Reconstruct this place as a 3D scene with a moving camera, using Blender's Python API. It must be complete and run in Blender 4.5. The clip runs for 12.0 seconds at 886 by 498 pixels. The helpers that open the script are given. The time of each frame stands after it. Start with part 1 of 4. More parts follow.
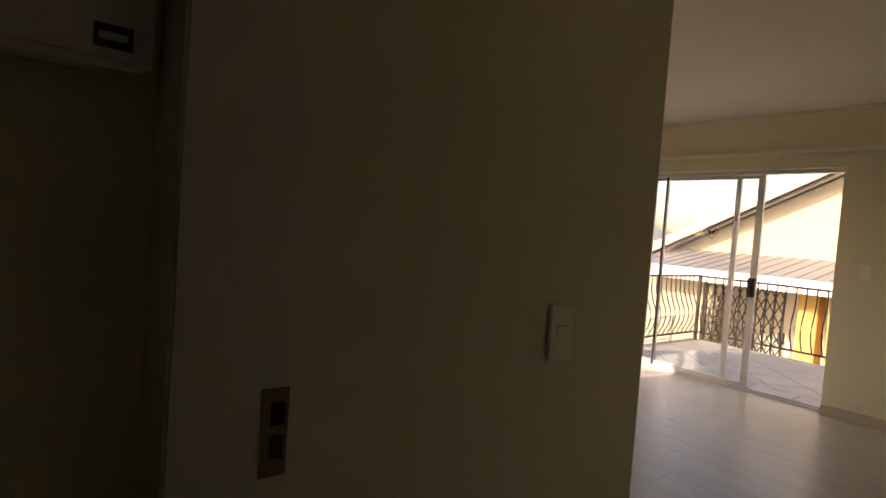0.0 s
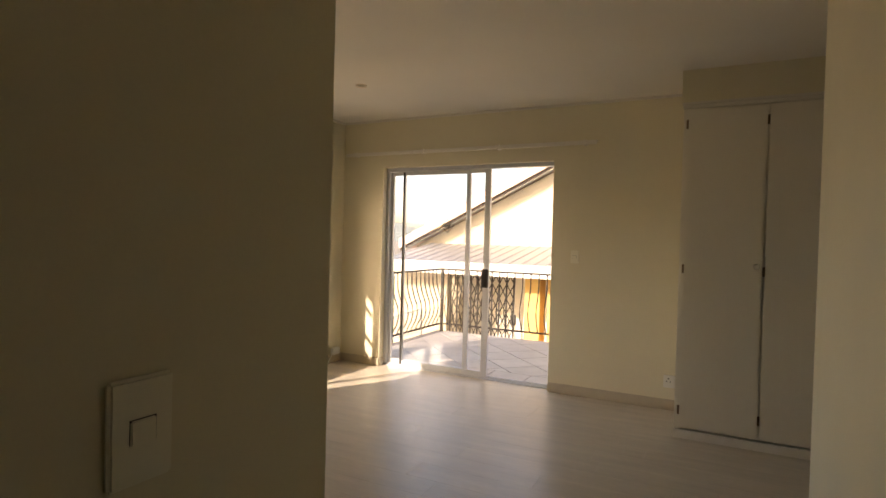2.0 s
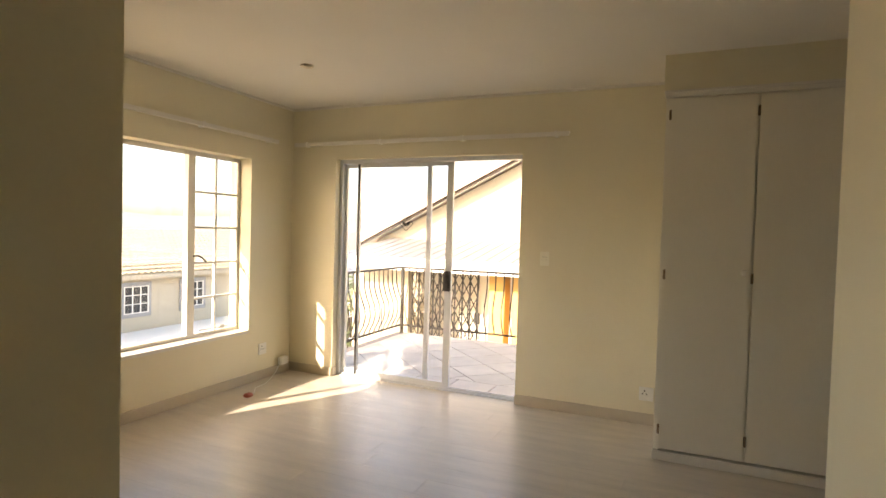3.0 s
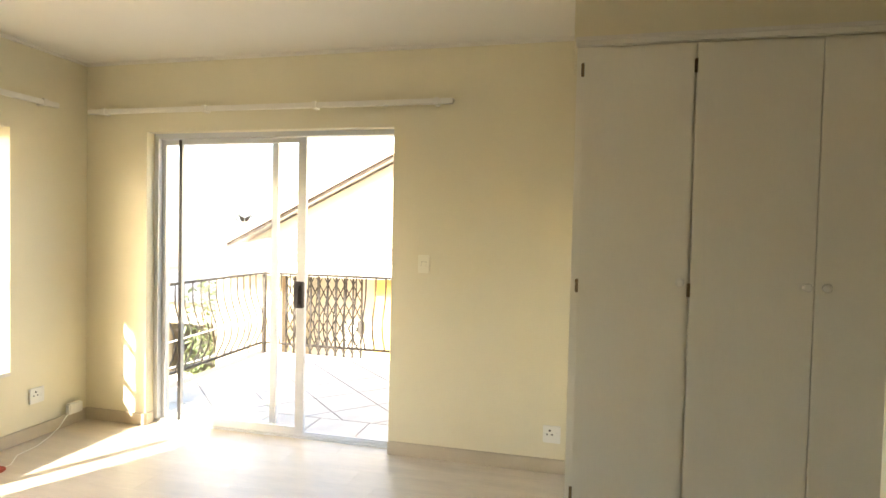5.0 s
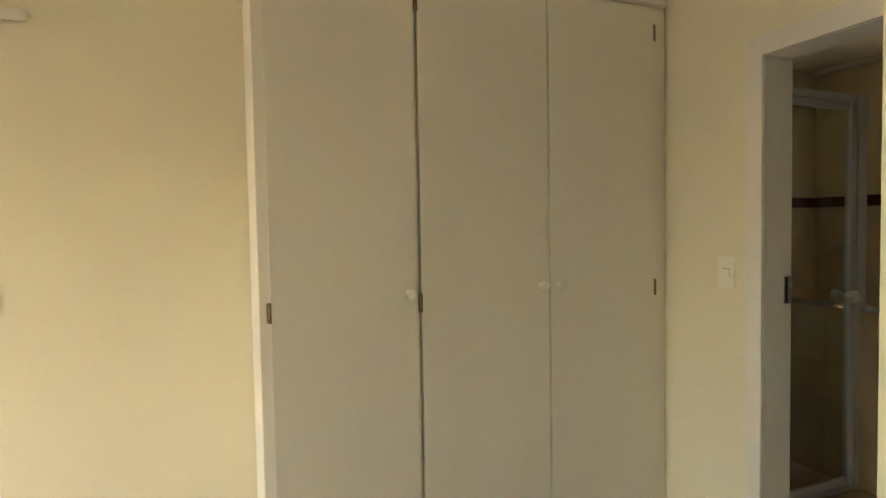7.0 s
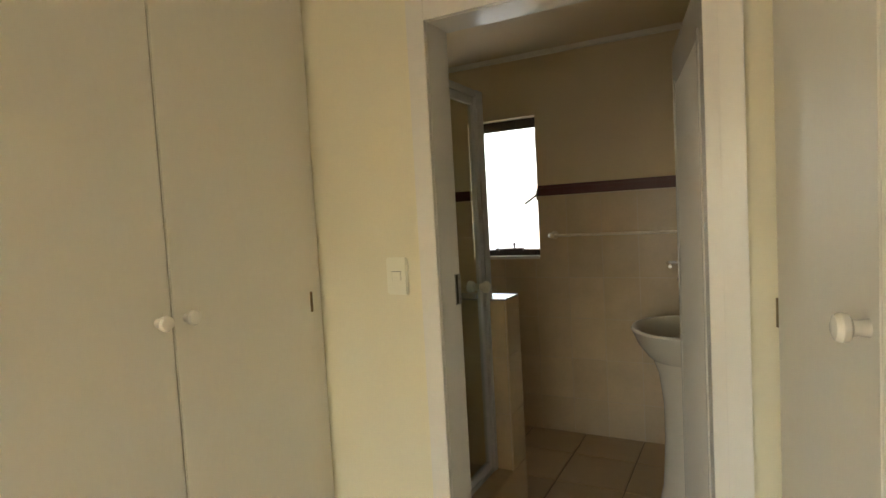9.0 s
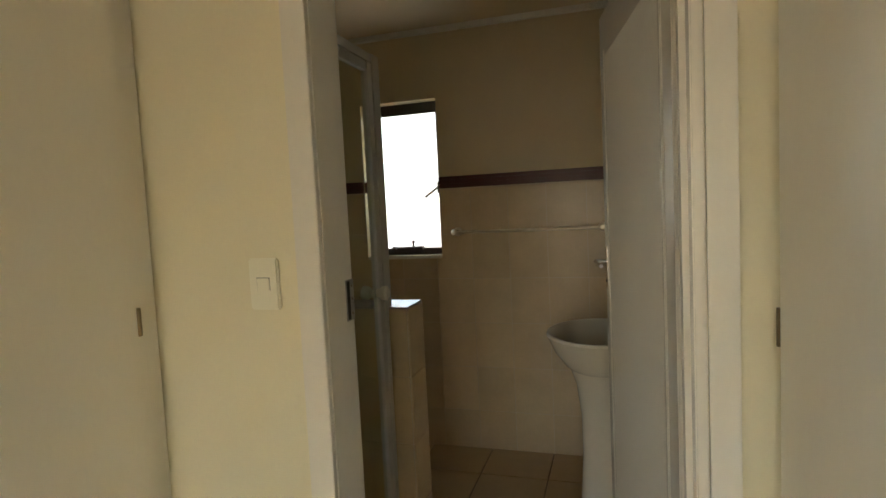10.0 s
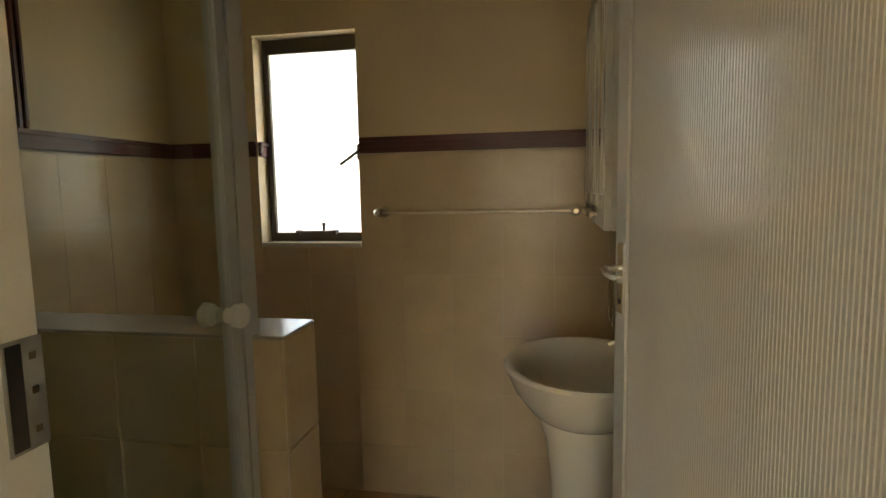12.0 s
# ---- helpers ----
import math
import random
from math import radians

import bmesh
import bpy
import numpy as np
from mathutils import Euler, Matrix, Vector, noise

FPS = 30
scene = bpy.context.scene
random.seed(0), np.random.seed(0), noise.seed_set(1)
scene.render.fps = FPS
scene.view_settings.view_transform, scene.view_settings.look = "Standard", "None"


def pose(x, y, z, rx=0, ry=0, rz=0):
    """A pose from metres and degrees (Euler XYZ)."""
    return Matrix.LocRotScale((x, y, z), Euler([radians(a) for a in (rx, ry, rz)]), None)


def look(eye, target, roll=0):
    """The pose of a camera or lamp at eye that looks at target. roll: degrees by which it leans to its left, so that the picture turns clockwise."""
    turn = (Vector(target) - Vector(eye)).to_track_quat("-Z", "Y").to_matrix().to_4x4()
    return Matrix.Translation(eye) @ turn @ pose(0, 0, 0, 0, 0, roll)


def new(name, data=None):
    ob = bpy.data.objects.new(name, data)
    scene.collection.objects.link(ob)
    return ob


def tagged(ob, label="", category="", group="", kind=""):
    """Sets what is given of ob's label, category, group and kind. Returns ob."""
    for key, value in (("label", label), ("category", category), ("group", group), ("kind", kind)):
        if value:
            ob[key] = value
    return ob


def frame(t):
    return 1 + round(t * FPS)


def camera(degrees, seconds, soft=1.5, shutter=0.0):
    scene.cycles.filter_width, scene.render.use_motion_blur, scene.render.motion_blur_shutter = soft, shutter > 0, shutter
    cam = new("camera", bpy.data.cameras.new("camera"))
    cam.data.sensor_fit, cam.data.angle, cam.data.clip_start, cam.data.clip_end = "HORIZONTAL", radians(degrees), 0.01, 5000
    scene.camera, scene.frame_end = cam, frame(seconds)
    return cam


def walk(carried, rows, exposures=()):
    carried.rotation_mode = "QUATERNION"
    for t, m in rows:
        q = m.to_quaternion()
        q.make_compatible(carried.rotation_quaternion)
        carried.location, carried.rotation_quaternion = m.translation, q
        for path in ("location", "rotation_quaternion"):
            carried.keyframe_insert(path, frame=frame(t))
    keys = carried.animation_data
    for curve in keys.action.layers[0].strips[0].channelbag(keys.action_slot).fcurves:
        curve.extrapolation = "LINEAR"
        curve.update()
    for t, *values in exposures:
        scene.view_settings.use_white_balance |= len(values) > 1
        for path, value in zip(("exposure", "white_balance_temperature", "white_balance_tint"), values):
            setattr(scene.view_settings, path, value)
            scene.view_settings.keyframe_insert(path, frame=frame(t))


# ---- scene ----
cam = camera(77.0, 12.0)
PATH = [
    (0, (-0.138, -0.183, 1.35), (-1.703, 1.06, 1.269), 4.3),
    (0.5, (-0.229, -0.108, 1.359), (-1.524, 1.415, 1.311), 3.2),
    (1, (-0.241, -0.027, 1.37), (-1.338, 1.645, 1.327), 2.3),
    (1.5, (-0.289, 0.175, 1.357), (-1.267, 1.92, 1.332), 1.5),
    (2, (-0.327, 0.377, 1.367), (-1.24, 2.156, 1.33), 1.5),
    (2.5, (-0.405, 0.615, 1.376), (-1.266, 2.42, 1.34), 1.7),
    (2.7, (-0.467, 0.685, 1.432), (-1.294, 2.505, 1.375), 1.6),
    (4.3, (-0.557, 1.568, 1.438), (-1.235, 3.449, 1.376), 1.7),
    (4.5, (-0.591, 1.664, 1.451), (-1.211, 3.564, 1.382), 1.6),
    (5, (-0.638, 1.935, 1.441), (-1.089, 3.882, 1.379), 1.3),
    (5.5, (-0.728, 2.177, 1.427), (-0.87, 4.172, 1.389), 0.7),
    (6, (-0.782, 2.426, 1.43), (-0.572, 4.415, 1.383), -0.3),
    (6.5, (-0.762, 2.652, 1.458), (-0.296, 4.596, 1.393), -0.7),
    (8.5, (-0.556, 3.333, 1.459), (0.985, 4.602, 1.352), -2.6),
    (9, (-0.472, 3.43, 1.451), (1.286, 4.377, 1.332), -3.2),
    (9.5, (-0.311, 3.515, 1.445), (1.548, 4.238, 1.306), -3.3),
    (10, (-0.099, 3.618, 1.42), (1.806, 4.21, 1.279), -2.8),
    (10.5, (0.114, 3.7, 1.423), (2.049, 4.18, 1.266), -2.3),
    (11, (0.346, 3.731, 1.409), (2.296, 4.148, 1.246), -2.1),
    (11.5, (0.537, 3.751, 1.397), (2.49, 4.143, 1.212), -1.6),
    (12, (0.692, 3.783, 1.386), (2.645, 4.158, 1.169), -1.1),
]
EXPOSURES = [(0.0, 1.45, 7600, 21), (0.5, 1.15, 7600, 21), (1.0, 1.28, 7600, 21), (1.5, 1.65, 7600, 20), (2.0, 1.88, 7650, 19), (2.7, 2.3, 7500, 17), (4.3, 3.12, 6950, 11), (5.5, 3.38, 6850, 8), (6.7, 3.5, 7050, 10), (8.3, 3.82, 7300, 11), (9.0, 3.78, 7300, 11), (9.5, 3.58, 7300, 11), (10.5, 3.5, 7400, 11), (11.2, 3.66, 7800, 12), (12.0, 3.92, 8100, 13)]
walk(cam, [(t, look(eye, target, roll)) for t, eye, target, roll in PATH], EXPOSURES)

# ---- light ----
SUN_TRAVEL = Vector((0.424, 0.785, -0.454))
world = bpy.data.worlds.new("world")
scene.world = world
world.use_nodes = True
wn = world.node_tree
sky = wn.nodes.new("ShaderNodeTexSky")
sky.sky_type = 'NISHITA'
sky.sun_disc = False
sky.sun_elevation = radians(27)
sky.sun_rotation = math.atan2(-SUN_TRAVEL.x, -SUN_TRAVEL.y)
sky.dust_density = 2.5
wn.nodes["Background"].inputs[1].default_value = 0.15
wn.links.new(sky.outputs[0], wn.nodes["Background"].inputs[0])
sun = new("sun", bpy.data.lights.new("sun", 'SUN'))
sun.data.energy, sun.data.angle, sun.data.color = 2.3, radians(0.55), (1.0, 0.93, 0.82)
sun.rotation_euler = SUN_TRAVEL.to_track_quat('-Z', 'Y').to_euler()


# ---- materials ----
def mat(name, col, rough=0.6, metal=0.0, vary=0.12, scale=4.0, fine=60.0, bump=0.15, stretch=(1, 1, 1), rand=0.0, spec=0.5, grain=0.0, rvar=0.03):
    m = bpy.data.materials.new(name)
    m.use_nodes = True
    nt = m.node_tree
    p = nt.nodes["Principled BSDF"]
    p.inputs["Roughness"].default_value = rough
    p.inputs["Metallic"].default_value = metal
    p.inputs["Specular IOR Level"].default_value = spec
    tc = nt.nodes.new("ShaderNodeTexCoord")
    mp = nt.nodes.new("ShaderNodeMapping")
    mp.inputs["Scale"].default_value = stretch
    nt.links.new(tc.outputs["Object"], mp.inputs[0])
    n1 = nt.nodes.new("ShaderNodeTexNoise")
    n1.inputs["Scale"].default_value, n1.inputs["Detail"].default_value = scale, 5
    n2 = nt.nodes.new("ShaderNodeTexNoise")
    n2.inputs["Scale"].default_value, n2.inputs["Detail"].default_value = fine, 4
    for n in (n1, n2):
        nt.links.new(mp.outputs[0], n.inputs["Vector"])
    mixf = nt.nodes.new("ShaderNodeMath")
    mixf.operation = 'MULTIPLY_ADD'
    mixf.inputs[1].default_value = 0.35 + grain
    nt.links.new(n2.outputs["Fac"], mixf.inputs[0])
    nt.links.new(n1.outputs["Fac"], mixf.inputs[2])
    ramp = nt.nodes.new("ShaderNodeMapRange")
    ramp.inputs["From Min"].default_value, ramp.inputs["From Max"].default_value = 0.4, 0.95 + grain * 0.5
    ramp.inputs["To Min"].default_value, ramp.inputs["To Max"].default_value = 1 - vary, 1 + vary
    nt.links.new(mixf.outputs[0], ramp.inputs["Value"])
    hs = nt.nodes.new("ShaderNodeHueSaturation")
    hs.inputs["Color"].default_value = (*col, 1)
    if rand:
        oi = nt.nodes.new("ShaderNodeObjectInfo")
        rr = nt.nodes.new("ShaderNodeMapRange")
        rr.inputs["To Min"].default_value, rr.inputs["To Max"].default_value = 1 - rand, 1 + rand
        nt.links.new(oi.outputs["Random"], rr.inputs["Value"])
        mu = nt.nodes.new("ShaderNodeMath")
        mu.operation = 'MULTIPLY'
        nt.links.new(ramp.outputs[0], mu.inputs[0])
        nt.links.new(rr.outputs[0], mu.inputs[1])
        nt.links.new(mu.outputs[0], hs.inputs["Value"])
    else:
        nt.links.new(ramp.outputs[0], hs.inputs["Value"])
    nt.links.new(hs.outputs[0], p.inputs["Base Color"])
    rr2 = nt.nodes.new("ShaderNodeMapRange")
    rr2.inputs["From Min"].default_value, rr2.inputs["From Max"].default_value = 0.15, 0.85
    rr2.inputs["To Min"].default_value, rr2.inputs["To Max"].default_value = max(0.02, rough - rvar), min(1.0, rough + rvar)
    n3 = nt.nodes.new("ShaderNodeTexNoise")
    n3.inputs["Scale"].default_value, n3.inputs["Detail"].default_value = max(1.2, scale * 0.5), 6
    nt.links.new(tc.outputs["Object"], n3.inputs["Vector"])
    nt.links.new(n3.outputs["Fac"], rr2.inputs["Value"])
    nt.links.new(rr2.outputs[0], p.inputs["Roughness"])
    if bump:
        b = nt.nodes.new("ShaderNodeBump")
        b.inputs["Strength"].default_value, b.inputs["Distance"].default_value = bump, 0.004
        nt.links.new(mixf.outputs[0], b.inputs["Height"])
        nt.links.new(b.outputs[0], p.inputs["Normal"])
    return m


def glass(name, rough=0.0, col=(1, 1, 1), bump=0.0):
    """Thin pane: clear straight through with a mirror gloss, or frosted."""
    m = bpy.data.materials.new(name)
    m.use_nodes = True
    nt = m.node_tree
    p = nt.nodes["Principled BSDF"]
    out = nt.nodes["Material Output"]
    if rough:
        nt.nodes.remove(p)
        t = nt.nodes.new("ShaderNodeBsdfTranslucent")
        t.inputs[0].default_value = (0.9, 0.9, 0.88, 1)
        r = nt.nodes.new("ShaderNodeBsdfRefraction")
        r.inputs["Roughness"].default_value, r.inputs["IOR"].default_value = rough, 1.1
        g = nt.nodes.new("ShaderNodeBsdfGlossy")
        g.inputs["Roughness"].default_value = 0.25
        tex = nt.nodes.new("ShaderNodeTexVoronoi")
        tex.inputs["Scale"].default_value = 90
        bp = nt.nodes.new("ShaderNodeBump")
        bp.inputs["Strength"].default_value, bp.inputs["Distance"].default_value = 0.6, 0.006
        nt.links.new(tex.outputs["Distance"], bp.inputs["Height"])
        tc = nt.nodes.new("ShaderNodeTexCoord")
        nt.links.new(tc.outputs["Object"], tex.inputs["Vector"])
        for sh in (t, r, g):
            nt.links.new(bp.outputs[0], sh.inputs["Normal"])
        m1 = nt.nodes.new("ShaderNodeMixShader")
        m1.inputs[0].default_value = 0.55
        m2 = nt.nodes.new("ShaderNodeMixShader")
        m2.inputs[0].default_value = 0.05
        nt.links.new(t.outputs[0], m1.inputs[1])
        nt.links.new(r.outputs[0], m1.inputs[2])
        nt.links.new(m1.outputs[0], m2.inputs[1])
        nt.links.new(g.outputs[0], m2.inputs[2])
        nt.links.new(m2.outputs[0], out.inputs[0])
        return m
    nt.nodes.remove(p)
    t = nt.nodes.new("ShaderNodeBsdfTransparent")
    t.inputs[0].default_value = (*col, 1)
    g = nt.nodes.new("ShaderNodeBsdfGlossy")
    g.inputs["Roughness"].default_value = 0.01
    lw = nt.nodes.new("ShaderNodeLayerWeight")
    lw.inputs["Blend"].default_value = 0.5
    pw = nt.nodes.new("ShaderNodeMath")
    pw.operation = 'POWER'
    pw.inputs[1].default_value = 4.0
    nt.links.new(lw.outputs["Facing"], pw.inputs[0])
    f = nt.nodes.new("ShaderNodeMath")
    f.operation = 'MULTIPLY_ADD'
    f.inputs[1].default_value, f.inputs[2].default_value = 0.8, 0.03
    nt.links.new(pw.outputs[0], f.inputs[0])
    mx = nt.nodes.new("ShaderNodeMixShader")
    nt.links.new(f.outputs[0], mx.inputs[0])
    nt.links.new(t.outputs[0], mx.inputs[1])
    nt.links.new(g.outputs[0], mx.inputs[2])
    nt.links.new(mx.outputs[0], out.inputs[0])
    return m


M_WALL = mat("cream_wall_paint", (0.81, 0.745, 0.545), 0.5, vary=0.04, scale=1.6, fine=140, bump=0.12)
M_CEIL = mat("white_ceiling_paint", (0.84, 0.80, 0.70), 0.8, vary=0.03, scale=1.3, fine=160, bump=0.1)
M_CUP = mat("cream_enamel_doors", (0.85, 0.805, 0.69), 0.42, vary=0.03, scale=2, fine=90, bump=0.05, stretch=(1, 1, 0.3))
M_TRIM = mat("white_gloss_trim", (0.82, 0.78, 0.69), 0.24, vary=0.03, scale=3, fine=70, bump=0.05)
M_FLOOR = mat("pale_laminate_floor", (0.62, 0.545, 0.435), 0.32, vary=0.12, scale=3.0, fine=22, bump=0.06, stretch=(0.7, 4.5, 1), rand=0.02, grain=0.15, rvar=0.06)
M_DOOR = mat("white_gloss_door", (0.68, 0.645, 0.565), 0.2, vary=0.03, scale=3, fine=70, bump=0.04)
M_SKIRT = mat("beige_skirting", (0.58, 0.50, 0.37), 0.5, vary=0.06)
M_ALU = mat("satin_aluminium", (0.63, 0.64, 0.65), 0.42, metal=0.35, vary=0.04, bump=0.03)
M_STEELW = mat("white_painted_steel", (0.76, 0.73, 0.66), 0.4, vary=0.05, bump=0.06)
M_BLACK = mat("black_plastic", (0.025, 0.022, 0.02), 0.45, vary=0.1, bump=0.05)
M_IRON = mat("black_wrought_iron", (0.03, 0.025, 0.022), 0.5, metal=0.3, vary=0.2, scale=20, bump=0.2)
M_PLASTIC = mat("ivory_switch_plastic", (0.88, 0.84, 0.67), 0.32, vary=0.02, bump=0.02)
M_WPLASTIC = mat("white_plastic", (0.88, 0.86, 0.78), 0.38, vary=0.03, bump=0.03)
# near-black colour that stands in for the shade inside holes and gaps
M_HOLE_SHADE = mat("hole_and_gap_shade", (0.03, 0.025, 0.02), 0.8, vary=0.1)
M_CHROME = mat("chrome", (0.75, 0.73, 0.69), 0.14, metal=1.0, vary=0.03, bump=0.02)
M_BRASS = mat("aged_brass", (0.82, 0.73, 0.58), 0.34, metal=1.0, vary=0.12, scale=15, bump=0.05)
M_HINGE = mat("dull_bronze_hinge", (0.22, 0.16, 0.09), 0.45, metal=0.8, vary=0.15, scale=30)
M_STEEL = mat("dull_steel", (0.42, 0.40, 0.36), 0.4, metal=0.8, vary=0.25, scale=25)
M_GLASS = glass("clear_glass")
M_SHGLASS = glass("shower_glass", col=(0.90, 0.92, 0.87))
M_FROST = glass("patterned_frosted_glass", rough=0.55)
M_WTILE = mat("beige_wall_tile", (0.62, 0.48, 0.31), 0.25, vary=0.08, scale=7, fine=60, bump=0.05, rand=0.05)
M_GROUT = mat("pale_grout", (0.60, 0.51, 0.38), 0.85, vary=0.08, scale=20)
M_FTILE = mat("tan_floor_tile", (0.50, 0.35, 0.20), 0.32, vary=0.07, scale=6, fine=50, bump=0.06, rand=0.07)
M_FGROUT = mat("dark_floor_grout", (0.17, 0.12, 0.08), 0.9, vary=0.15)
M_DADO = mat("oxblood_dado_tile", (0.10, 0.022, 0.018), 0.36, vary=0.2, scale=12, bump=0.06)
M_BATHPAINT = mat("bathroom_cream_paint", (0.72, 0.59, 0.38), 0.5, vary=0.05, scale=2, fine=120, bump=0.12)
M_CERAMIC = mat("ivory_ceramic", (0.78, 0.73, 0.62), 0.12, vary=0.03, scale=2, bump=0.02)
M_BRONZE = mat("bronze_window_frame", (0.10, 0.08, 0.065), 0.4, metal=0.5, vary=0.12)
M_CAP = mat("glossy_capping_tile", (0.42, 0.38, 0.33), 0.2, vary=0.04, scale=3, bump=0.0)
M_BTILE = mat("balcony_stone_tile", (0.46, 0.42, 0.37), 0.45, vary=0.14, scale=5, fine=70, bump=0.12, rand=0.06)
M_BGROUT = mat("balcony_grout", (0.16, 0.14, 0.125), 0.9, vary=0.1)
M_EXT = mat("exterior_cream_plaster", (0.50, 0.43, 0.31), 0.85, vary=0.06, scale=1.2, fine=40, bump=0.3)
M_OCHRE = mat("ochre_plaster", (0.62, 0.40, 0.14), 0.85, vary=0.08, scale=2, fine=40, bump=0.3)
M_ROOF = mat("terracotta_roof_tile", (0.76, 0.56, 0.44), 0.75, vary=0.12, scale=5, fine=30, bump=0.3, rand=0.12)
M_ROOFB = mat("buff_roof_tile", (0.34, 0.27, 0.18), 0.8, vary=0.16, scale=4, fine=30, bump=0.3)
M_METALROOF = mat("grey_sheet_roof", (0.30, 0.29, 0.28), 0.45, metal=0.3, vary=0.08)
# dark brown for the painted shade line under the verge, and for bark
M_SHADE_BARK = mat("dark_verge_shade_and_bark", (0.045, 0.028, 0.016), 0.6, vary=0.2)
M_GROUND = mat("dry_ground", (0.24, 0.20, 0.15), 0.95, vary=0.2, scale=0.3, fine=6)
M_HILL = mat("hazy_hills", (0.20, 0.22, 0.20), 0.95, vary=0.2, scale=0.01, fine=0.1)
M_LEAF = mat("green_leaves", (0.11, 0.15, 0.06), 0.6, vary=0.3, scale=8, rand=0.1)
M_RED = mat("red_plug_plastic", (0.40, 0.07, 0.03), 0.4, vary=0.05)


# ---- helpers for building ----
def bx(bm, x0, x1, y0, y1, z0, z1, bevel=0.0, m=None):
    r = bmesh.ops.create_cube(bm, size=1)
    vs = r["verts"]
    for v in vs:
        v.co = Vector((x0 + (v.co.x + 0.5) * (x1 - x0), y0 + (v.co.y + 0.5) * (y1 - y0), z0 + (v.co.z + 0.5) * (z1 - z0)))
    if bevel:
        es = list({e for v in vs for e in v.link_edges})
        r = bmesh.ops.bevel(bm, geom=es, offset=bevel, segments=2, affect='EDGES')
        vs = list({v for f in r["faces"] for v in f.verts})
    if m is not None:
        bmesh.ops.transform(bm, matrix=m, verts=vs)
    return bm


def box(*a, **k):
    return bx(bmesh.new(), *a, **k)


def cyl(bm, p, q, r, r2=None, n=14):
    p, q = Vector(p), Vector(q)
    d = q - p
    m = Matrix.Translation((p + q) / 2) @ d.to_track_quat('Z', 'Y').to_matrix().to_4x4()
    bmesh.ops.create_cone(bm, cap_ends=True, segments=n, radius1=r, radius2=r if r2 is None else r2, depth=d.length, matrix=m)
    return bm


def tube(bm, pts, r, n=8):
    """A bent bar through the points."""
    pts = [Vector(p) for p in pts]
    rings = []
    for i, p in enumerate(pts):
        d = (pts[min(i + 1, len(pts) - 1)] - pts[max(i - 1, 0)]).normalized()
        q = d.to_track_quat('Z', 'Y')
        rings.append([bm.verts.new(p + q @ Vector((r * math.cos(a), r * math.sin(a), 0))) for a in [2 * math.pi * k / n for k in range(n)]])
    for a, b in zip(rings, rings[1:]):
        for k in range(n):
            bm.faces.new((a[k], a[(k + 1) % n], b[(k + 1) % n], b[k]))
    bm.faces.new(rings[0][::-1])
    bm.faces.new(rings[-1])
    return bm


def lathe(bm, prof, centre=(0, 0, 0), n=32, sx=1.0, sy=1.0, turn=None):
    """Revolves (radius, height) pairs round z."""
    rings = []
    c = Vector(centre)
    for r, z in prof:
        ring = []
        for k in range(n):
            a = 2 * math.pi * k / n
            v = Vector((r * sx * math.cos(a), r * sy * math.sin(a), z))
            ring.append(bm.verts.new(c + (turn @ v if turn else v)))
        rings.append(ring)
    for a, b in zip(rings, rings[1:]):
        for k in range(n):
            bm.faces.new((a[k], a[(k + 1) % n], b[(k + 1) % n], b[k]))
    bm.faces.new(rings[0][::-1])
    bm.faces.new(rings[-1])
    return bm


def mesh_of(name, bm, material, smooth=False):
    bmesh.ops.recalc_face_normals(bm, faces=bm.faces)
    me = bpy.data.meshes.new(name)
    bm.to_mesh(me)
    bm.free()
    me.materials.append(material)
    if smooth:
        me.shade_smooth()
        me.set_sharp_from_angle(angle=radians(35))
    return me


def part(name, bm, material, parent, label="", smooth=False):
    ob = new(name, mesh_of(name, bm, material, smooth))
    ob.parent = parent
    if label:
        tagged(ob, label)
    return ob


def solid(name, bm, material, label, category, kind="", m=None, smooth=False, group=""):
    ob = new(name, mesh_of(name, bm, material, smooth))
    if m is not None:
        ob.matrix_world = m
    return tagged(ob, label, category, group, kind)


def thing(name, label, category, kind="", m=None, group=""):
    ob = new(name)
    ob.empty_display_size = 0.1
    if m is not None:
        ob.matrix_world = m
    return tagged(ob, label, category, group, kind)


def pierced(axis, a0, a1, b0, b1, z0, z1, holes=()):
    """A wall along x or y (a0..a1), b0..b1 thick, with rectangular openings (from, to, bottom, top)."""
    bm = bmesh.new()

    def add(p, q, r, t):
        if q - p > 1e-4 and t - r > 1e-4:
            bx(bm, p, q, b0, b1, r, t) if axis == 'x' else bx(bm, b0, b1, p, q, r, t)
    at = a0
    for p, q, r, t in sorted(holes):
        add(at, p, z0, z1)
        add(p, q, z0, r)
        add(p, q, t, z1)
        at = q
    add(at, a1, z0, z1)
    return bm


def clipped(poly, planes):
    """A flat polygon cut by half planes (nx, ny, d): nx*x + ny*y >= d."""
    for nx, ny, d in planes:
        out = []
        for i, p in enumerate(poly):
            q = poly[(i + 1) % len(poly)]
            u, v = nx * p[0] + ny * p[1] - d, nx * q[0] + ny * q[1] - d
            if u >= 0:
                out.append(p)
            if u * v < 0:
                k = u / (u - v)
                out.append((p[0] + k * (q[0] - p[0]), p[1] + k * (q[1] - p[1])))
        poly = out
        if len(poly) < 3:
            return []
    return poly


def area(poly):
    return abs(sum(p[0] * q[1] - q[0] * p[1] for p, q in zip(poly, poly[1:] + poly[:1]))) / 2


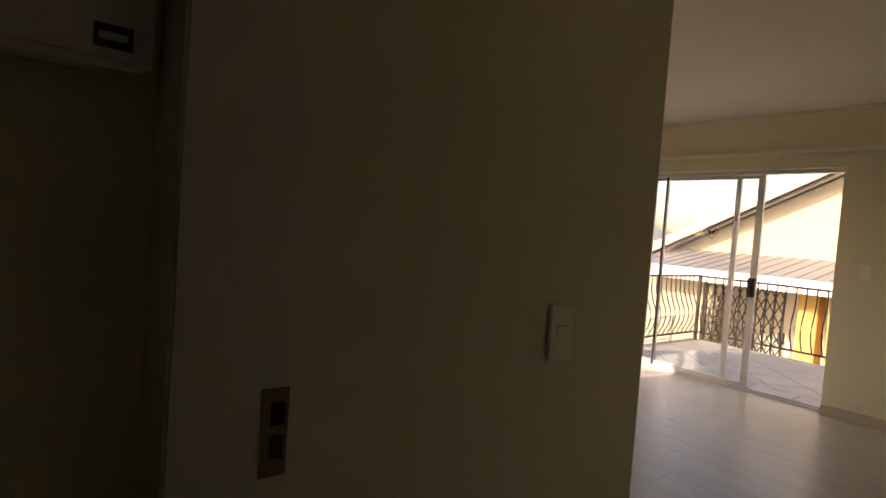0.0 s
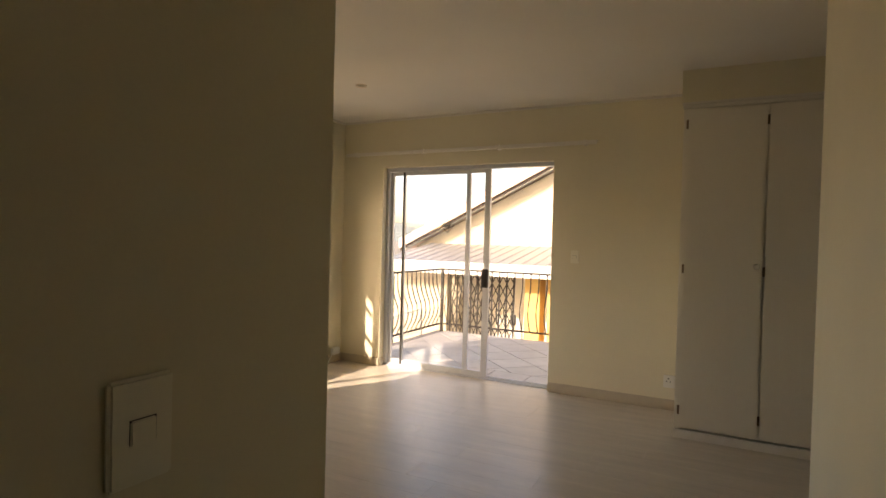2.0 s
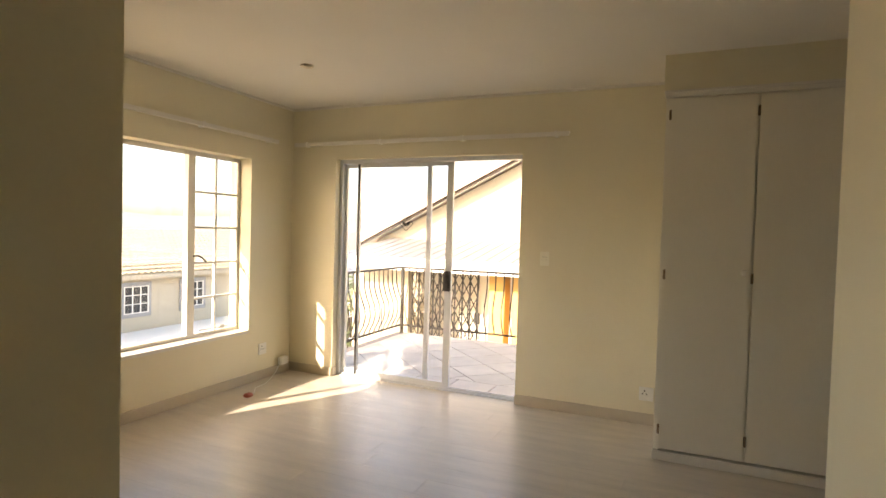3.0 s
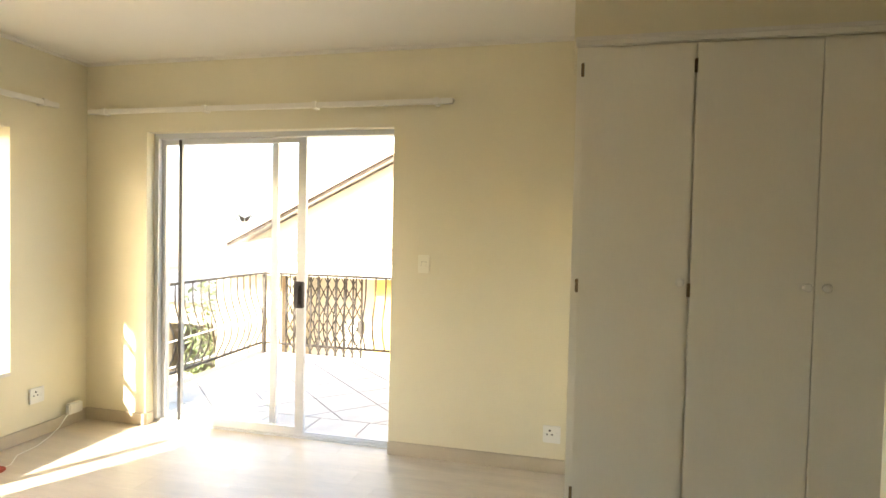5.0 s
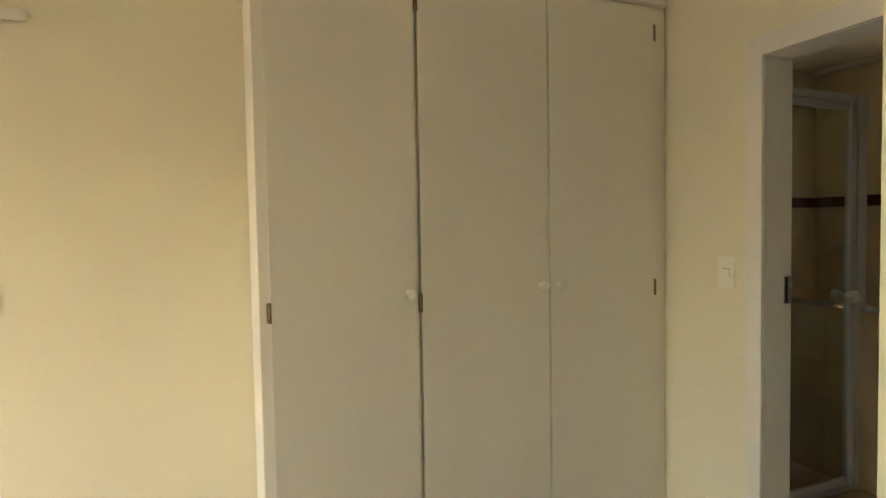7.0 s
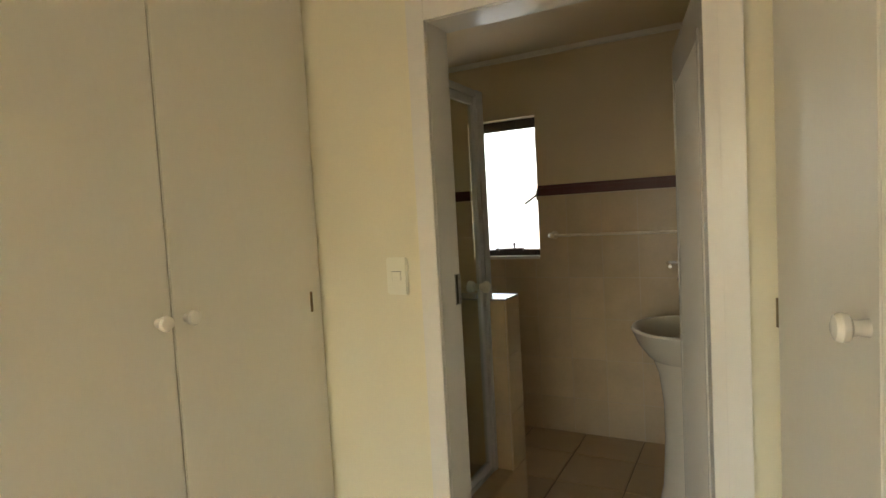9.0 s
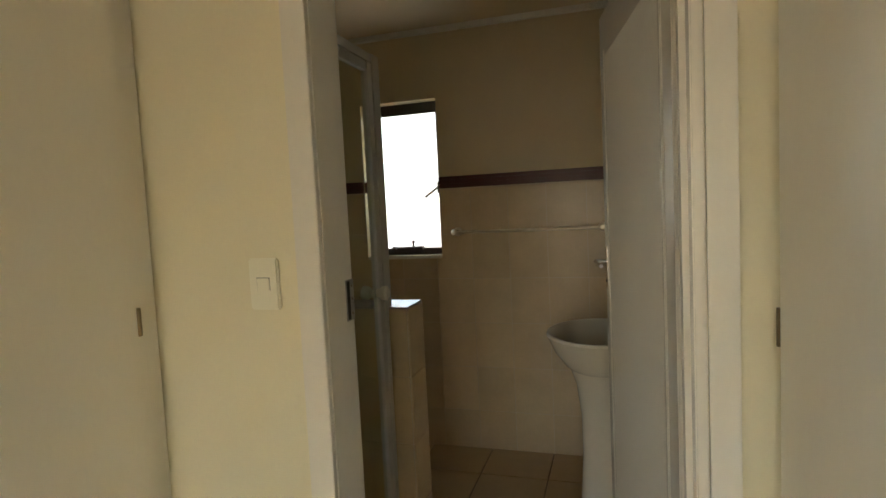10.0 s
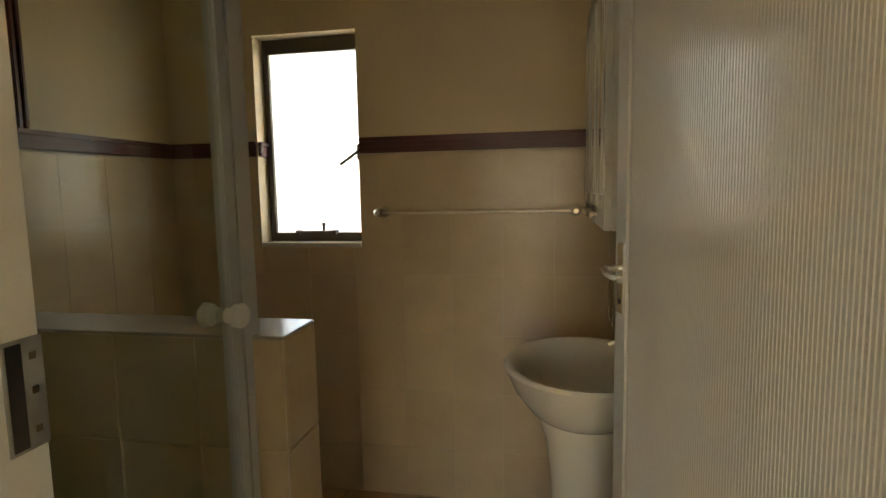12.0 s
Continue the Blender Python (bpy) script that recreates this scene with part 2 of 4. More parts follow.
def prism(poly, z0, z1, ch=0.002):
    bm = bmesh.new()
    cx, cy = sum(p[0] for p in poly) / len(poly), sum(p[1] for p in poly) / len(poly)

    def inset(p):
        d = Vector((cx - p[0], cy - p[1]))
        d = d.normalized() * min(ch * 1.5, d.length * 0.2)
        return p[0] + d.x, p[1] + d.y
    a = [bm.verts.new((p[0], p[1], z0)) for p in poly]
    b = [bm.verts.new((p[0], p[1], z1 - ch)) for p in poly]
    c = [bm.verts.new((*inset(p), z1)) for p in poly]
    n = len(poly)
    for lo, hi in ((a, b), (b, c)):
        for k in range(n):
            bm.faces.new((lo[k], lo[(k + 1) % n], hi[(k + 1) % n], hi[k]))
    bm.faces.new(c)
    bm.faces.new(a[::-1])
    return bm


# ---- plan ----
XW, YN, XE, H = -4.11, 5.33, 0.96, 2.60     # bedroom west, north, east walls and height
XP, YS = -0.93, 1.14                        # passage west wall, bedroom south wall
XN, YC = 0.022, 3.275                       # passage east wall, second cupboard front
B = pose(1.0, 3.9, 0)                       # bathroom frame
BE, BN, BS, BH = 2.028, 1.60, -0.445, 2.46    # bathroom east, north, south walls, height
WIN = (2.70, 4.755, 0.48, 2.04)             # bedroom window
SL = (-3.60, -1.76, -0.055, 2.10)              # sliding door opening
BD = (3.467, 4.238, -0.055, 2.03)              # bathroom doorway in the east wall
STR = "structure"

# ---- bedroom and passage shell ----
solid("wall_north", pierced('x', XW - 0.24, XE + 0.12, YN, YN + 0.24, -0.2, H, [SL]), M_WALL, "cream painted plaster wall round the sliding door", "wall", STR)
solid("wall_west", pierced('y', YS - 0.12, YN - 0.002, XW - 0.24, XW, -0.2, H, [WIN]), M_WALL, "cream painted plaster wall with a tall window", "wall", STR)
solid("wall_south", pierced('x', XW - 0.24, XP - 0.14, YS - 0.14, YS, -0.2, H), M_WALL, "cream painted plaster wall", "wall", STR)
b = box(XP - 0.14, XP, 0.162, YS, -0.2, H, bevel=0.008)
solid("wall_passage_west", b, M_WALL, "cream painted passage wall ending in a worn corner", "wall", STR)
solid("wall_passage_east", box(XN, XN + 0.11, -0.012, YC + 0.03, -0.2, H, bevel=0.006), M_WALL, "cream painted passage wall beside the cupboards", "wall", STR)
solid("wall_east", pierced('y', 2.5, YN - 0.002, XE, XE + 0.12, -0.2, H, [BD]), M_WALL, "cream painted wall with the bathroom doorway", "wall", STR)
solid("wall_cupboard_back", box(XN + 0.11, XE, 2.5, 2.6, -0.2, H), M_WALL, "plain wall behind the cupboard", "wall", STR)
solid("wall_bulkhead", box(-0.655, XE - 0.001, 4.67, YN - 0.001, 2.372, H), M_WALL, "cream plastered bulkhead above the cupboards", "wall", STR)
solid("wall_bulkhead_passage", box(XN + 0.112, XE - 0.001, 2.602, YC + 0.012, 2.372, H), M_WALL, "cream plastered bulkhead above the second cupboard", "wall", STR)
solid("ceiling", box(XW - 0.24, XE + 0.12, -1.8, YN + 0.24, H, H + 0.12), M_CEIL, "white painted plaster ceiling", "ceiling", STR)
# hall behind the doorway
solid("wall_hall_west", box(-1.17, -1.05, -1.8, 0.16, -0.2, H), M_WALL, "plain hall wall carrying the meter box", "wall", STR)
# small unseen opening added high in this wall to let daylight in
solid("wall_hall_south_light_gap", pierced("x", -1.17, 0.5, -1.92, -1.8, -0.2, H, [(-0.56, -0.44, 2.1, 2.23)]), M_WALL, "plain hall wall", "wall", STR)
solid("wall_hall_east", box(0.3, 0.42, -1.8, -0.012, -0.2, H), M_WALL, "plain hall wall", "wall", STR)
solid("wall_over_door", box(XP, XN, 0.0, 0.15, 2.09, H), M_WALL, "cream wall above the bedroom doorway", "wall", STR)
solid("wall_hall_stub", box(XN + 0.11, 0.3, -0.11, -0.012, -0.2, H), M_WALL, "plain hall wall", "wall", STR)

# cornice round the ceiling
b = bmesh.new()
bx(b, XW, -0.655, YN - 0.02, YN, H - 0.02, H - 0.001)
bx(b, XW, XW + 0.02, YS, YN - 0.02, H - 0.02, H - 0.001)
solid("trim_cornice", b, M_CEIL, "thin white cornice under the ceiling", "trim", STR)


def skirting(name, p, q):
    b = box(p[0], q[0], p[1], q[1], 0.0, 0.085, bevel=0.004)
    return solid(name, b, M_SKIRT, "low beige painted skirting along the wall", "skirting", STR)


skirting("baseboard_north", (SL[1] + 0.0, YN - 0.018), (-0.642, YN))
skirting("baseboard_north_corner", (XW, YN - 0.018), (SL[0], YN))
skirting("baseboard_west", (XW, YS), (XW + 0.018, YN - 0.02))
skirting("baseboard_door_reveal", (SL[0] - 0.0, YN + 0.002), (SL[0] + 0.012, YN + 0.07))
skirting("baseboard_passage", (XP, 0.17), (XP + 0.016, YS + 0.016))
skirting("baseboard_south", (XW + 0.02, YS), (XP - 0.002, YS + 0.016))


# ---- bedroom window ----
def window_west():
    w = thing("window_1", "white steel cottage window with small panes and a low sill", "window", STR)
    y0, y1, z0, z1 = WIN
    x0, x1 = XW - 0.17, XW - 0.135
    mul = 4.20
    b = bmesh.new()
    bx(b, x0, x1, y0, y1, z0, z0 + 0.035)
    bx(b, x0, x1, y0, y1, z1 - 0.035, z1)
    bx(b, x0, x1, y0, y0 + 0.03, z0 + 0.035, z1 - 0.035)
    bx(b, x0, x1, y1 - 0.03, y1, z0 + 0.035, z1 - 0.035)
    bx(b, x0 - 0.005, x1 + 0.012, mul - 0.03, mul + 0.02, z0 + 0.035, z1 - 0.035)
    bx(b, x0 - 0.005, x1 + 0.012, 3.22, 3.26, z0 + 0.035, z1 - 0.035)
    part("window_frame", b, M_STEELW, w)
    casement = part("casement", box(x0 + 0.004, x1 + 0.008, mul + 0.02, mul + 0.045, z0 + 0.036, z1 - 0.036), M_STEELW, w, "small-paned opening casement")
    ya, yb = mul + 0.02, y1 - 0.03
    ym = (ya + yb) / 2 + 0.01
    rows = 5
    for k in range(1, rows):
        z = z0 + 0.035 + (z1 - z0 - 0.07) * k / rows
        part("glazing_bar", box(x0 + 0.006, x1, ya + 0.026, yb, z - 0.009, z + 0.009), M_STEELW, casement)
    part("glazing_bar", box(x0 + 0.008, x1 - 0.002, ym - 0.009, ym + 0.009, z0 + 0.036, z1 - 0.036), M_STEELW, casement)
    for p, q in ((y0 + 0.03, 3.22), (3.26, mul - 0.03), (ya, yb)):
        o = part("pane", box(x0 + 0.014, x0 + 0.018, p, q, z0 + 0.035, z1 - 0.035), M_GLASS, w)
        o.visible_shadow = False
    h = bmesh.new()
    tube(h, [(x1 + 0.01, mul + 0.03, 1.17), (x1 + 0.05, mul + 0.035, 1.175), (x1 + 0.06, mul + 0.07, 1.165), (x1 + 0.06, mul + 0.12, 1.12)], 0.007)
    part("window_handle", h, M_BLACK, casement, "dark curved casement handle")
    s = bmesh.new()
    tube(s, [(x1 + 0.015, mul + 0.1, z0 + 0.06), (x1 + 0.03, mul + 0.3, z0 + 0.065), (x1 + 0.015, yb - 0.05, z0 + 0.06)], 0.006)
    bx(s, x1 + 0.01, x1 + 0.04, mul + 0.3, mul + 0.36, z0 + 0.05, z0 + 0.08, bevel=0.005)
    part("window_stay", s, M_STEELW, casement, "peg stay along the bottom rail")
    part("window_sill", box(XW - 0.132, XW + 0.012, y0 + 0.001, y1 - 0.001, z0 - 0.022, z0 + 0.006, bevel=0.006), M_TRIM, w)
    return w


window_west()


# ---- sliding door ----
def sliding_door():
    d = thing("door_1", "aluminium sliding glass door standing half open", "sliding door", STR)
    x0, x1, _, z1 = SL
    ya, yb = YN + 0.075, YN + 0.155
    b = bmesh.new()
    bx(b, x0, x0 + 0.035, ya, yb, 0.025, z1 - 0.035)
    bx(b, x1 - 0.012, x1, ya, yb, 0.025, z1 - 0.035)
    bx(b, x0, x1, ya, yb, z1 - 0.035, z1)
    part("door_frame", b, M_ALU, d)
    b = bmesh.new()
    bx(b, x0, x1, ya - 0.005, yb, -0.05, 0.010)
    bx(b, x0, x1, ya + 0.015, ya + 0.022, 0.012, 0.026)
    bx(b, x0, x1, yb - 0.03, yb - 0.023, 0.012, 0.026)
    part("track", b, M_ALU, d, "twin floor track")

    part("threshold", box(x0, x1, yb, YN + 0.243, -0.05, -0.012, bevel=0.003), M_BTILE, d, "stone threshold")

    def leaf(p, q, y, stile_l, stile_r, name, label):
        b = bmesh.new()
        bx(b, p, p + stile_l, y, y + 0.03, 0.028, z1 - 0.04)
        bx(b, q - stile_r, q, y, y + 0.03, 0.028, z1 - 0.04)
        bx(b, p + stile_l, q - stile_r, y + 0.003, y + 0.027, 0.028, 0.07)
        bx(b, p + stile_l, q - stile_r, y + 0.003, y + 0.027, z1 - 0.075, z1 - 0.04)
        o = part(name, b, M_ALU, d, label)
        g = part("pane", box(p + stile_l, q - stile_r, y + 0.012, y + 0.017, 0.07, z1 - 0.075), M_GLASS, o)
        g.visible_shadow = False
        return o
    fixed = leaf(x0 + 0.036, x0 + 0.965, ya + 0.042, 0.03, 0.045, "fixed_leaf", "fixed glass leaf")
    slide = leaf(x0 + 0.20, -2.405, ya + 0.006, 0.028, 0.06, "sliding_leaf", "sliding glass leaf pushed part open")
    part("edge_seal", box(x0 + 0.203, x0 + 0.225, ya + 0.002, ya + 0.0055, 0.03, z1 - 0.045), M_BLACK, slide, "dark brush seal")
    b = bmesh.new()
    bx(b, -2.468, -2.402, ya - 0.03, ya + 0.006, 0.90, 1.08, bevel=0.006)
    bx(b, -2.448, -2.424, ya - 0.045, ya - 0.03, 0.93, 1.05, bevel=0.005)
    part("lock", b, M_BLACK, slide, "black plastic door lock")
    # diamond sticker on the glass
    st = bmesh.new()
    c = (-2.872, ya + 0.012, 1.50)
    for s0, s1 in ((0.075, 0.066),):
        vo = [st.verts.new((c[0] + s0 * u, c[1], c[2] + s0 * v)) for u, v in ((1, 0), (0, 1), (-1, 0), (0, -1))]
        vi = [st.verts.new((c[0] + s1 * u, c[1], c[2] + s1 * v)) for u, v in ((1, 0), (0, 1), (-1, 0), (0, -1))]
        for k in range(4):
            st.faces.new((vo[k], vo[(k + 1) % 4], vi[(k + 1) % 4], vi[k]))
    for u in (-1, 1):
        a = [(0.0, 0.006), (0.045 * u, 0.024), (0.034 * u, -0.012), (0.006 * u, -0.030)]
        st.faces.new([st.verts.new((c[0] + p, c[1], c[2] + q)) for p, q in a])
    part("sticker", st, M_BLACK, slide, "dark diamond sticker on the glass")
    return d


sliding_door()


# ---- curtain rails ----
def curtain_rail(name, length, m):
    r = thing(name, "white curtain track fixed to the wall above the opening", "curtain rail", m=m, group="curtain rails")
    b = bmesh.new()
    bx(b, 0, length, -0.062, -0.04, -0.018, 0.018, bevel=0.004)
    bx(b, 0, length, -0.05, -0.001, 0.012, 0.018)
    part("track", b, M_CEIL, r)
    for k in range(4):
        x = 0.12 + (length - 0.24) * k / 3
        part("bracket", box(x, x + 0.03, -0.066, 0.0, -0.022, 0.024, bevel=0.003), M_CEIL, r)
    return r


curtain_rail("curtain_rail", 2.68, pose(-4.05, YN, 2.24))
curtain_rail("curtain_rail", 2.6, pose(XW, 2.45, 2.235, 0, 0, 90) @ pose(0, 0, 0))


# ---- switches and sockets ----
def light_switch(m, w=0.075, h=0.115, rockers=1, group="light switches", label="ivory plastic light switch on the cream wall"):
    s = thing("light_switch", label, "switch", m=m, group=group)
    part("cover_plate", box(-w / 2, w / 2, -0.011, 0, -h / 2, h / 2, bevel=0.004), M_PLASTIC, s)
    for k in range(rockers):
        z = -0.022 * k + 0.011 * (rockers - 1)
        # thin dark sheet painted in for the shade of the rocker's gap
        part("surround", box(-0.0165, 0.0165, -0.0114, -0.0105, z - 0.0135, z + 0.0150), M_HOLE_SHADE, s, "dark sheet painted as the shaded gap round the rocker")
        b = bmesh.new()
        bx(b, -0.0158, 0.0158, -0.0135, -0.009, z - 0.0145, z + 0.0138, bevel=0.0015)
        part("rocker", b, M_PLASTIC, s)
    return s


def socket(m, label, w=0.105, h=0.105):
    s = thing("wall_socket", label, "socket", m=m, group="wall sockets")
    part("cover_plate", box(-w / 2, w / 2, -0.012, 0, -h / 2, h / 2, bevel=0.004), M_WPLASTIC, s)
    # pin holes are flat discs coloured as dark as a shaded hole
    b = bmesh.new()
    for x, z, r in ((-0.012, 0.024, 0.006), (-0.026, 0.0, 0.005), (0.002, 0.0, 0.005)):
        cyl(b, (x, -0.0128, z), (x, -0.008, z), r)
    part("pin_hole", b, M_HOLE_SHADE, s, "three dark discs painted as shaded pin holes")
    part("rocker", box(0.022, 0.042, -0.017, -0.01, -0.012, 0.012, bevel=0.002), M_WPLASTIC, s)
    return s


light_switch(pose(-1.545, YN, 1.235))
light_switch(pose(XE, 4.362, 1.275, 0, 0, -90))
light_switch(pose(XP, 0.788, 1.138, 0, 0, 90), w=0.080, h=0.124, label="ivory plastic light switch on the dark passage wall")
socket(pose(-0.725, YN, 0.235), "white three-pin wall socket above the skirting")
socket(pose(XW, 4.93, 0.285, 0, 0, 90), "white wall socket under the window wall corner")


def junction_box():
    j = thing("telephone_box", "white surface-mounted plastic box with a cable tail", "junction box")
    part("box_body", box(XW + 0.018, XW + 0.065, 5.13, 5.24, 0.09, 0.165, bevel=0.008), M_WPLASTIC, j)
    t = bmesh.new()
    pts = [(XW + 0.04, 5.14, 0.10), (XW + 0.05, 5.06, 0.03), (XW + 0.09, 4.95, 0.006), (XW + 0.16, 4.80, 0.006), (XW + 0.18, 4.65, 0.006), (XW + 0.27, 4.54, 0.006), (XW + 0.295, 4.46, 0.012)]
    tube(t, pts, 0.004)
    c = part("cable", t, M_WPLASTIC, j, "thin white cable lying on the floor")
    b = bmesh.new()
    bx(b, XW + 0.27, XW + 0.325, 4.40, 4.47, 0.0, 0.03, bevel=0.008)
    part("plug", b, M_RED, c, "red cable plug")


junction_box()


def downlight(x, y):
    d = thing("downlight", "small unlit round downlight set in the ceiling", "ceiling light", group="downlights", m=pose(x, y, H))
    b = bmesh.new()
    lathe(b, [(0.030, -0.002), (0.045, -0.010), (0.047, -0.006), (0.047, 0.0)])
    part("ring", b, M_BRASS, d, smooth=True)
    b = bmesh.new()
    lathe(b, [(0.030, -0.003), (0.015, -0.006), (0.003, -0.007)], n=20)
    part("bulb", b, M_CHROME, d, smooth=True)


downlight(-0.875, 3.166)
downlight(-3.04, 4.125)


# ---- cupboards ----
def knob(parent, x, y, z):
    b = bmesh.new()
    turn = Matrix.Rotation(radians(90), 3, 'X')
    lathe(b, [(0.0115, 0.0), (0.010, 0.012), (0.011, 0.018), (0.018, 0.022), (0.0195, 0.030), (0.016, 0.037), (0.008, 0.040)], (x, y, z), 20, turn=turn)
    return part("knob", b, M_TRIM, parent, "round white knob", smooth=True)


def hinge(parent, x, y, z):
    b = bmesh.new()
    cyl(b, (x, y, z - 0.032), (x, y, z + 0.032), 0.005, n=10)
    bx(b, x - 0.009, x + 0.009, y + 0.001, y + 0.004, z - 0.03, z + 0.03)
    return part("hinge", b, M_HINGE, parent, "small dark hinge")


def cupboard(name, label, m, width, depth, doors, height=2.312, stile=0.036, right=0.036, mids=(), kz=1.235):
    """Front faces -y; doors: (from, to, knob side, hinge side)."""
    c = thing(name, label, "built-in cupboard", m=m)
    top = height + 0.058
    part("side_panel", box(0, stile, 0.004, depth, 0, top, bevel=0.002), M_CUP, c)
    part("side_panel", box(width - right, width, 0.004, depth, 0, top, bevel=0.002), M_CUP, c)
    part("back_panel", box(stile, width - right, depth - 0.02, depth, 0.0, height), M_CUP, c)
    part("floor_panel", box(stile, width - right, 0.02, depth - 0.02, 0.062, 0.08), M_CUP, c)
    part("top_rail", box(stile, width - right, 0.004, 0.03, height + 0.004, top), M_CUP, c)
    for u, v in mids:
        part("stile", box(u, v, 0.0035, 0.05, 0.081, height + 0.003), M_CUP, c)
    part("plinth", box(-0.004, width + 0.0, -0.03, 0.02, 0.0, 0.06, bevel=0.006), M_TRIM, c)
    b = box(-0.006, width, -0.012, 0.004, height + 0.012, height + 0.05, bevel=0.005)
    bx(b, -0.010, width, -0.020, 0.004, height + 0.04, height + 0.058, bevel=0.003)
    part("top_moulding", b, M_TRIM, c)
    for p, q, ks, hs in doors:
        d = part("door", box(p, q, -0.018, 0.003, 0.075, height, bevel=0.0025), M_CUP, c)
        kx = q - 0.036 if ks > 0 else p + 0.036
        knob(d, kx, -0.018, kz)
        hx = q + 0.003 if hs > 0 else p - 0.003
        for z in (0.20, 1.20, 2.215):
            hinge(d, hx, -0.017, z)
    return c


cupboard("cupboard", "tall cream three-door built-in cupboard with round white knobs", pose(-0.64, 4.668, 0), 1.598, 0.66,
         [(0.032, 0.515, 1, -1), (0.528, 1.031, 1, -1), (1.035, 1.522, -1, 1)], right=0.09, mids=((0.49, 0.55),))
cupboard("cupboard", "cream built-in cupboard facing the alcove with a white knob", pose(XE - 0.002, 3.350, 0, 0, 0, 187), XE - XN - 0.115, 0.66,
         [(0.032, 0.632, 1, -1)], right=0.20, kz=1.285)


# ---- bedroom door, frame ----
def bedroom_frame():
    f = thing("door_frame_bedroom", "painted steel door frame with a strike plate", "door frame", STR)
    part("jamb", box(XP - 0.122, XP + 0.03, -0.012, 0.161, 0, 2.09, bevel=0.005), M_TRIM, f)
    part("jamb", box(XN - 0.03, XN - 0.001, -0.012, 0.161, 0, 2.09, bevel=0.005), M_TRIM, f)
    part("head", box(XP + 0.03, XN - 0.03, -0.012, 0.161, 2.035, 2.088, bevel=0.004), M_TRIM, f)
    s = part("strike_plate", box(XP + 0.0305, XP + 0.0325, 0.115, 0.155, 0.97, 1.10), M_HINGE, f, "dull strike plate")
    # latch holes are dark plates on the strike, their shade put in by colour
    part("latch_hole", box(XP + 0.0321, XP + 0.0331, 0.128, 0.150, 0.995, 1.03), M_HOLE_SHADE, s)
    part("latch_hole", box(XP + 0.0321, XP + 0.0331, 0.128, 0.150, 1.045, 1.08), M_HOLE_SHADE, s)


bedroom_frame()


def lever_set(parent, x, y, z, side, turn, reach=0.044, lift=0.035, rad=0.0065):
    """Plate and lever on a leaf whose face points to side (+1: +y); the lever points to turn along x."""
    s = side
    b = box(x - 0.02, x + 0.02, min(y, y + 0.007 * s), max(y, y + 0.007 * s), z - 0.055, z + 0.085, bevel=0.003)
    plate = part("handle_plate", b, M_CHROME, parent, "chrome back plate")
    b = bmesh.new()
    tube(b, [(x, y + 0.005 * s, z + lift), (x, y + (reach - 0.01) * s, z + lift), (x + 0.011 * turn, y + (reach - 0.002) * s, z + lift + 0.001), (x + 0.06 * turn, y + reach * s, z + lift - 0.005), (x + 0.113 * turn, y + (reach - 0.002) * s, z + lift - 0.004)], rad, 12)
    part("lever", b, M_CHROME, plate, "polished lever", smooth=True)
    # keyhole: a dark disc on the plate, shade by colour only
    k = bmesh.new()
    cyl(k, (x, y + 0.0068 * s, z - 0.03), (x, y + 0.0082 * s, z - 0.03), 0.006)
    part("keyhole", k, M_HOLE_SHADE, plate)


def panel_door(name, label, m, width, height=2.02, fluted=False, hz=1.03):
    """Leaf along +x from its hinge, faces +y and -y."""
    d = thing(name, label, "door", STR, m=m)
    part("leaf", box(0, width, -0.02, 0.02, 0.012, height, bevel=0.003), M_DOOR, d)
    if fluted:
        a0, a1 = 0.09, width - 0.09
        for s in (1, -1):
            b = bmesh.new()
            y0 = 0.0201 * s
            n = 88
            for k in range(n):
                p, q = a0 + (a1 - a0) * k / n, a0 + (a1 - a0) * (k + 0.62) / n
                vs = [(p, y0), (p + 0.0012, y0 + 0.0009 * s), (q - 0.0012, y0 + 0.0009 * s), (q, y0)]
                lo = [b.verts.new((x, y, 0.16)) for x, y in vs]
                hi = [b.verts.new((x, y, height - 0.14)) for x, y in vs]
                for i in range(3):
                    b.faces.new((lo[i], lo[i + 1], hi[i + 1], hi[i]))
            part("fluted_panel", b, M_DOOR, d, "vertically fluted panel")
            for x in (a0 - 0.026, a1 + 0.008):
                part("bead", box(x, x + 0.016, min(y0, y0 + 0.005 * s), max(y0, y0 + 0.005 * s), 0.14, height - 0.12, bevel=0.002), M_DOOR, d)
    for s in (1, -1):
        if fluted:
            lever_set(d, width - 0.05, 0.02 * s, hz, s, -1)
        else:
            lever_set(d, width - 0.05, 0.02 * s, hz, s, -1, 0.06, 0.01, 0.0095)
    return d


panel_door("door_2", "white painted bedroom door folded back against the passage wall", pose(-0.045, 0.34, 0, 0, 0, 91.5), 0.82)


def meter_box():
    b = thing("meter_box", "grey electrical distribution box on the dark hall wall", "meter box")
    part("cover", box(-1.05, -0.99, -0.42, -0.028, 1.525, 1.97, bevel=0.012), M_WPLASTIC, b)
    part("label_plate", box(-0.9905, -0.989, -0.10, -0.055, 1.548, 1.578), M_BLACK, b, "small dark label")
    part("label_bar", box(-0.9893, -0.9883, -0.094, -0.061, 1.558, 1.568), M_WPLASTIC, b)


meter_box()


# ---- bathroom shell ----
solid("wall_bathroom_east", pierced('y', BS - 0.12, BN + 0.12, BE, BE + 0.2, -0.2, BH, [(0.694, 1.170, 1.146, 2.066)]), M_BATHPAINT, "beige painted bathroom wall with a frosted window", "wall", STR, B)
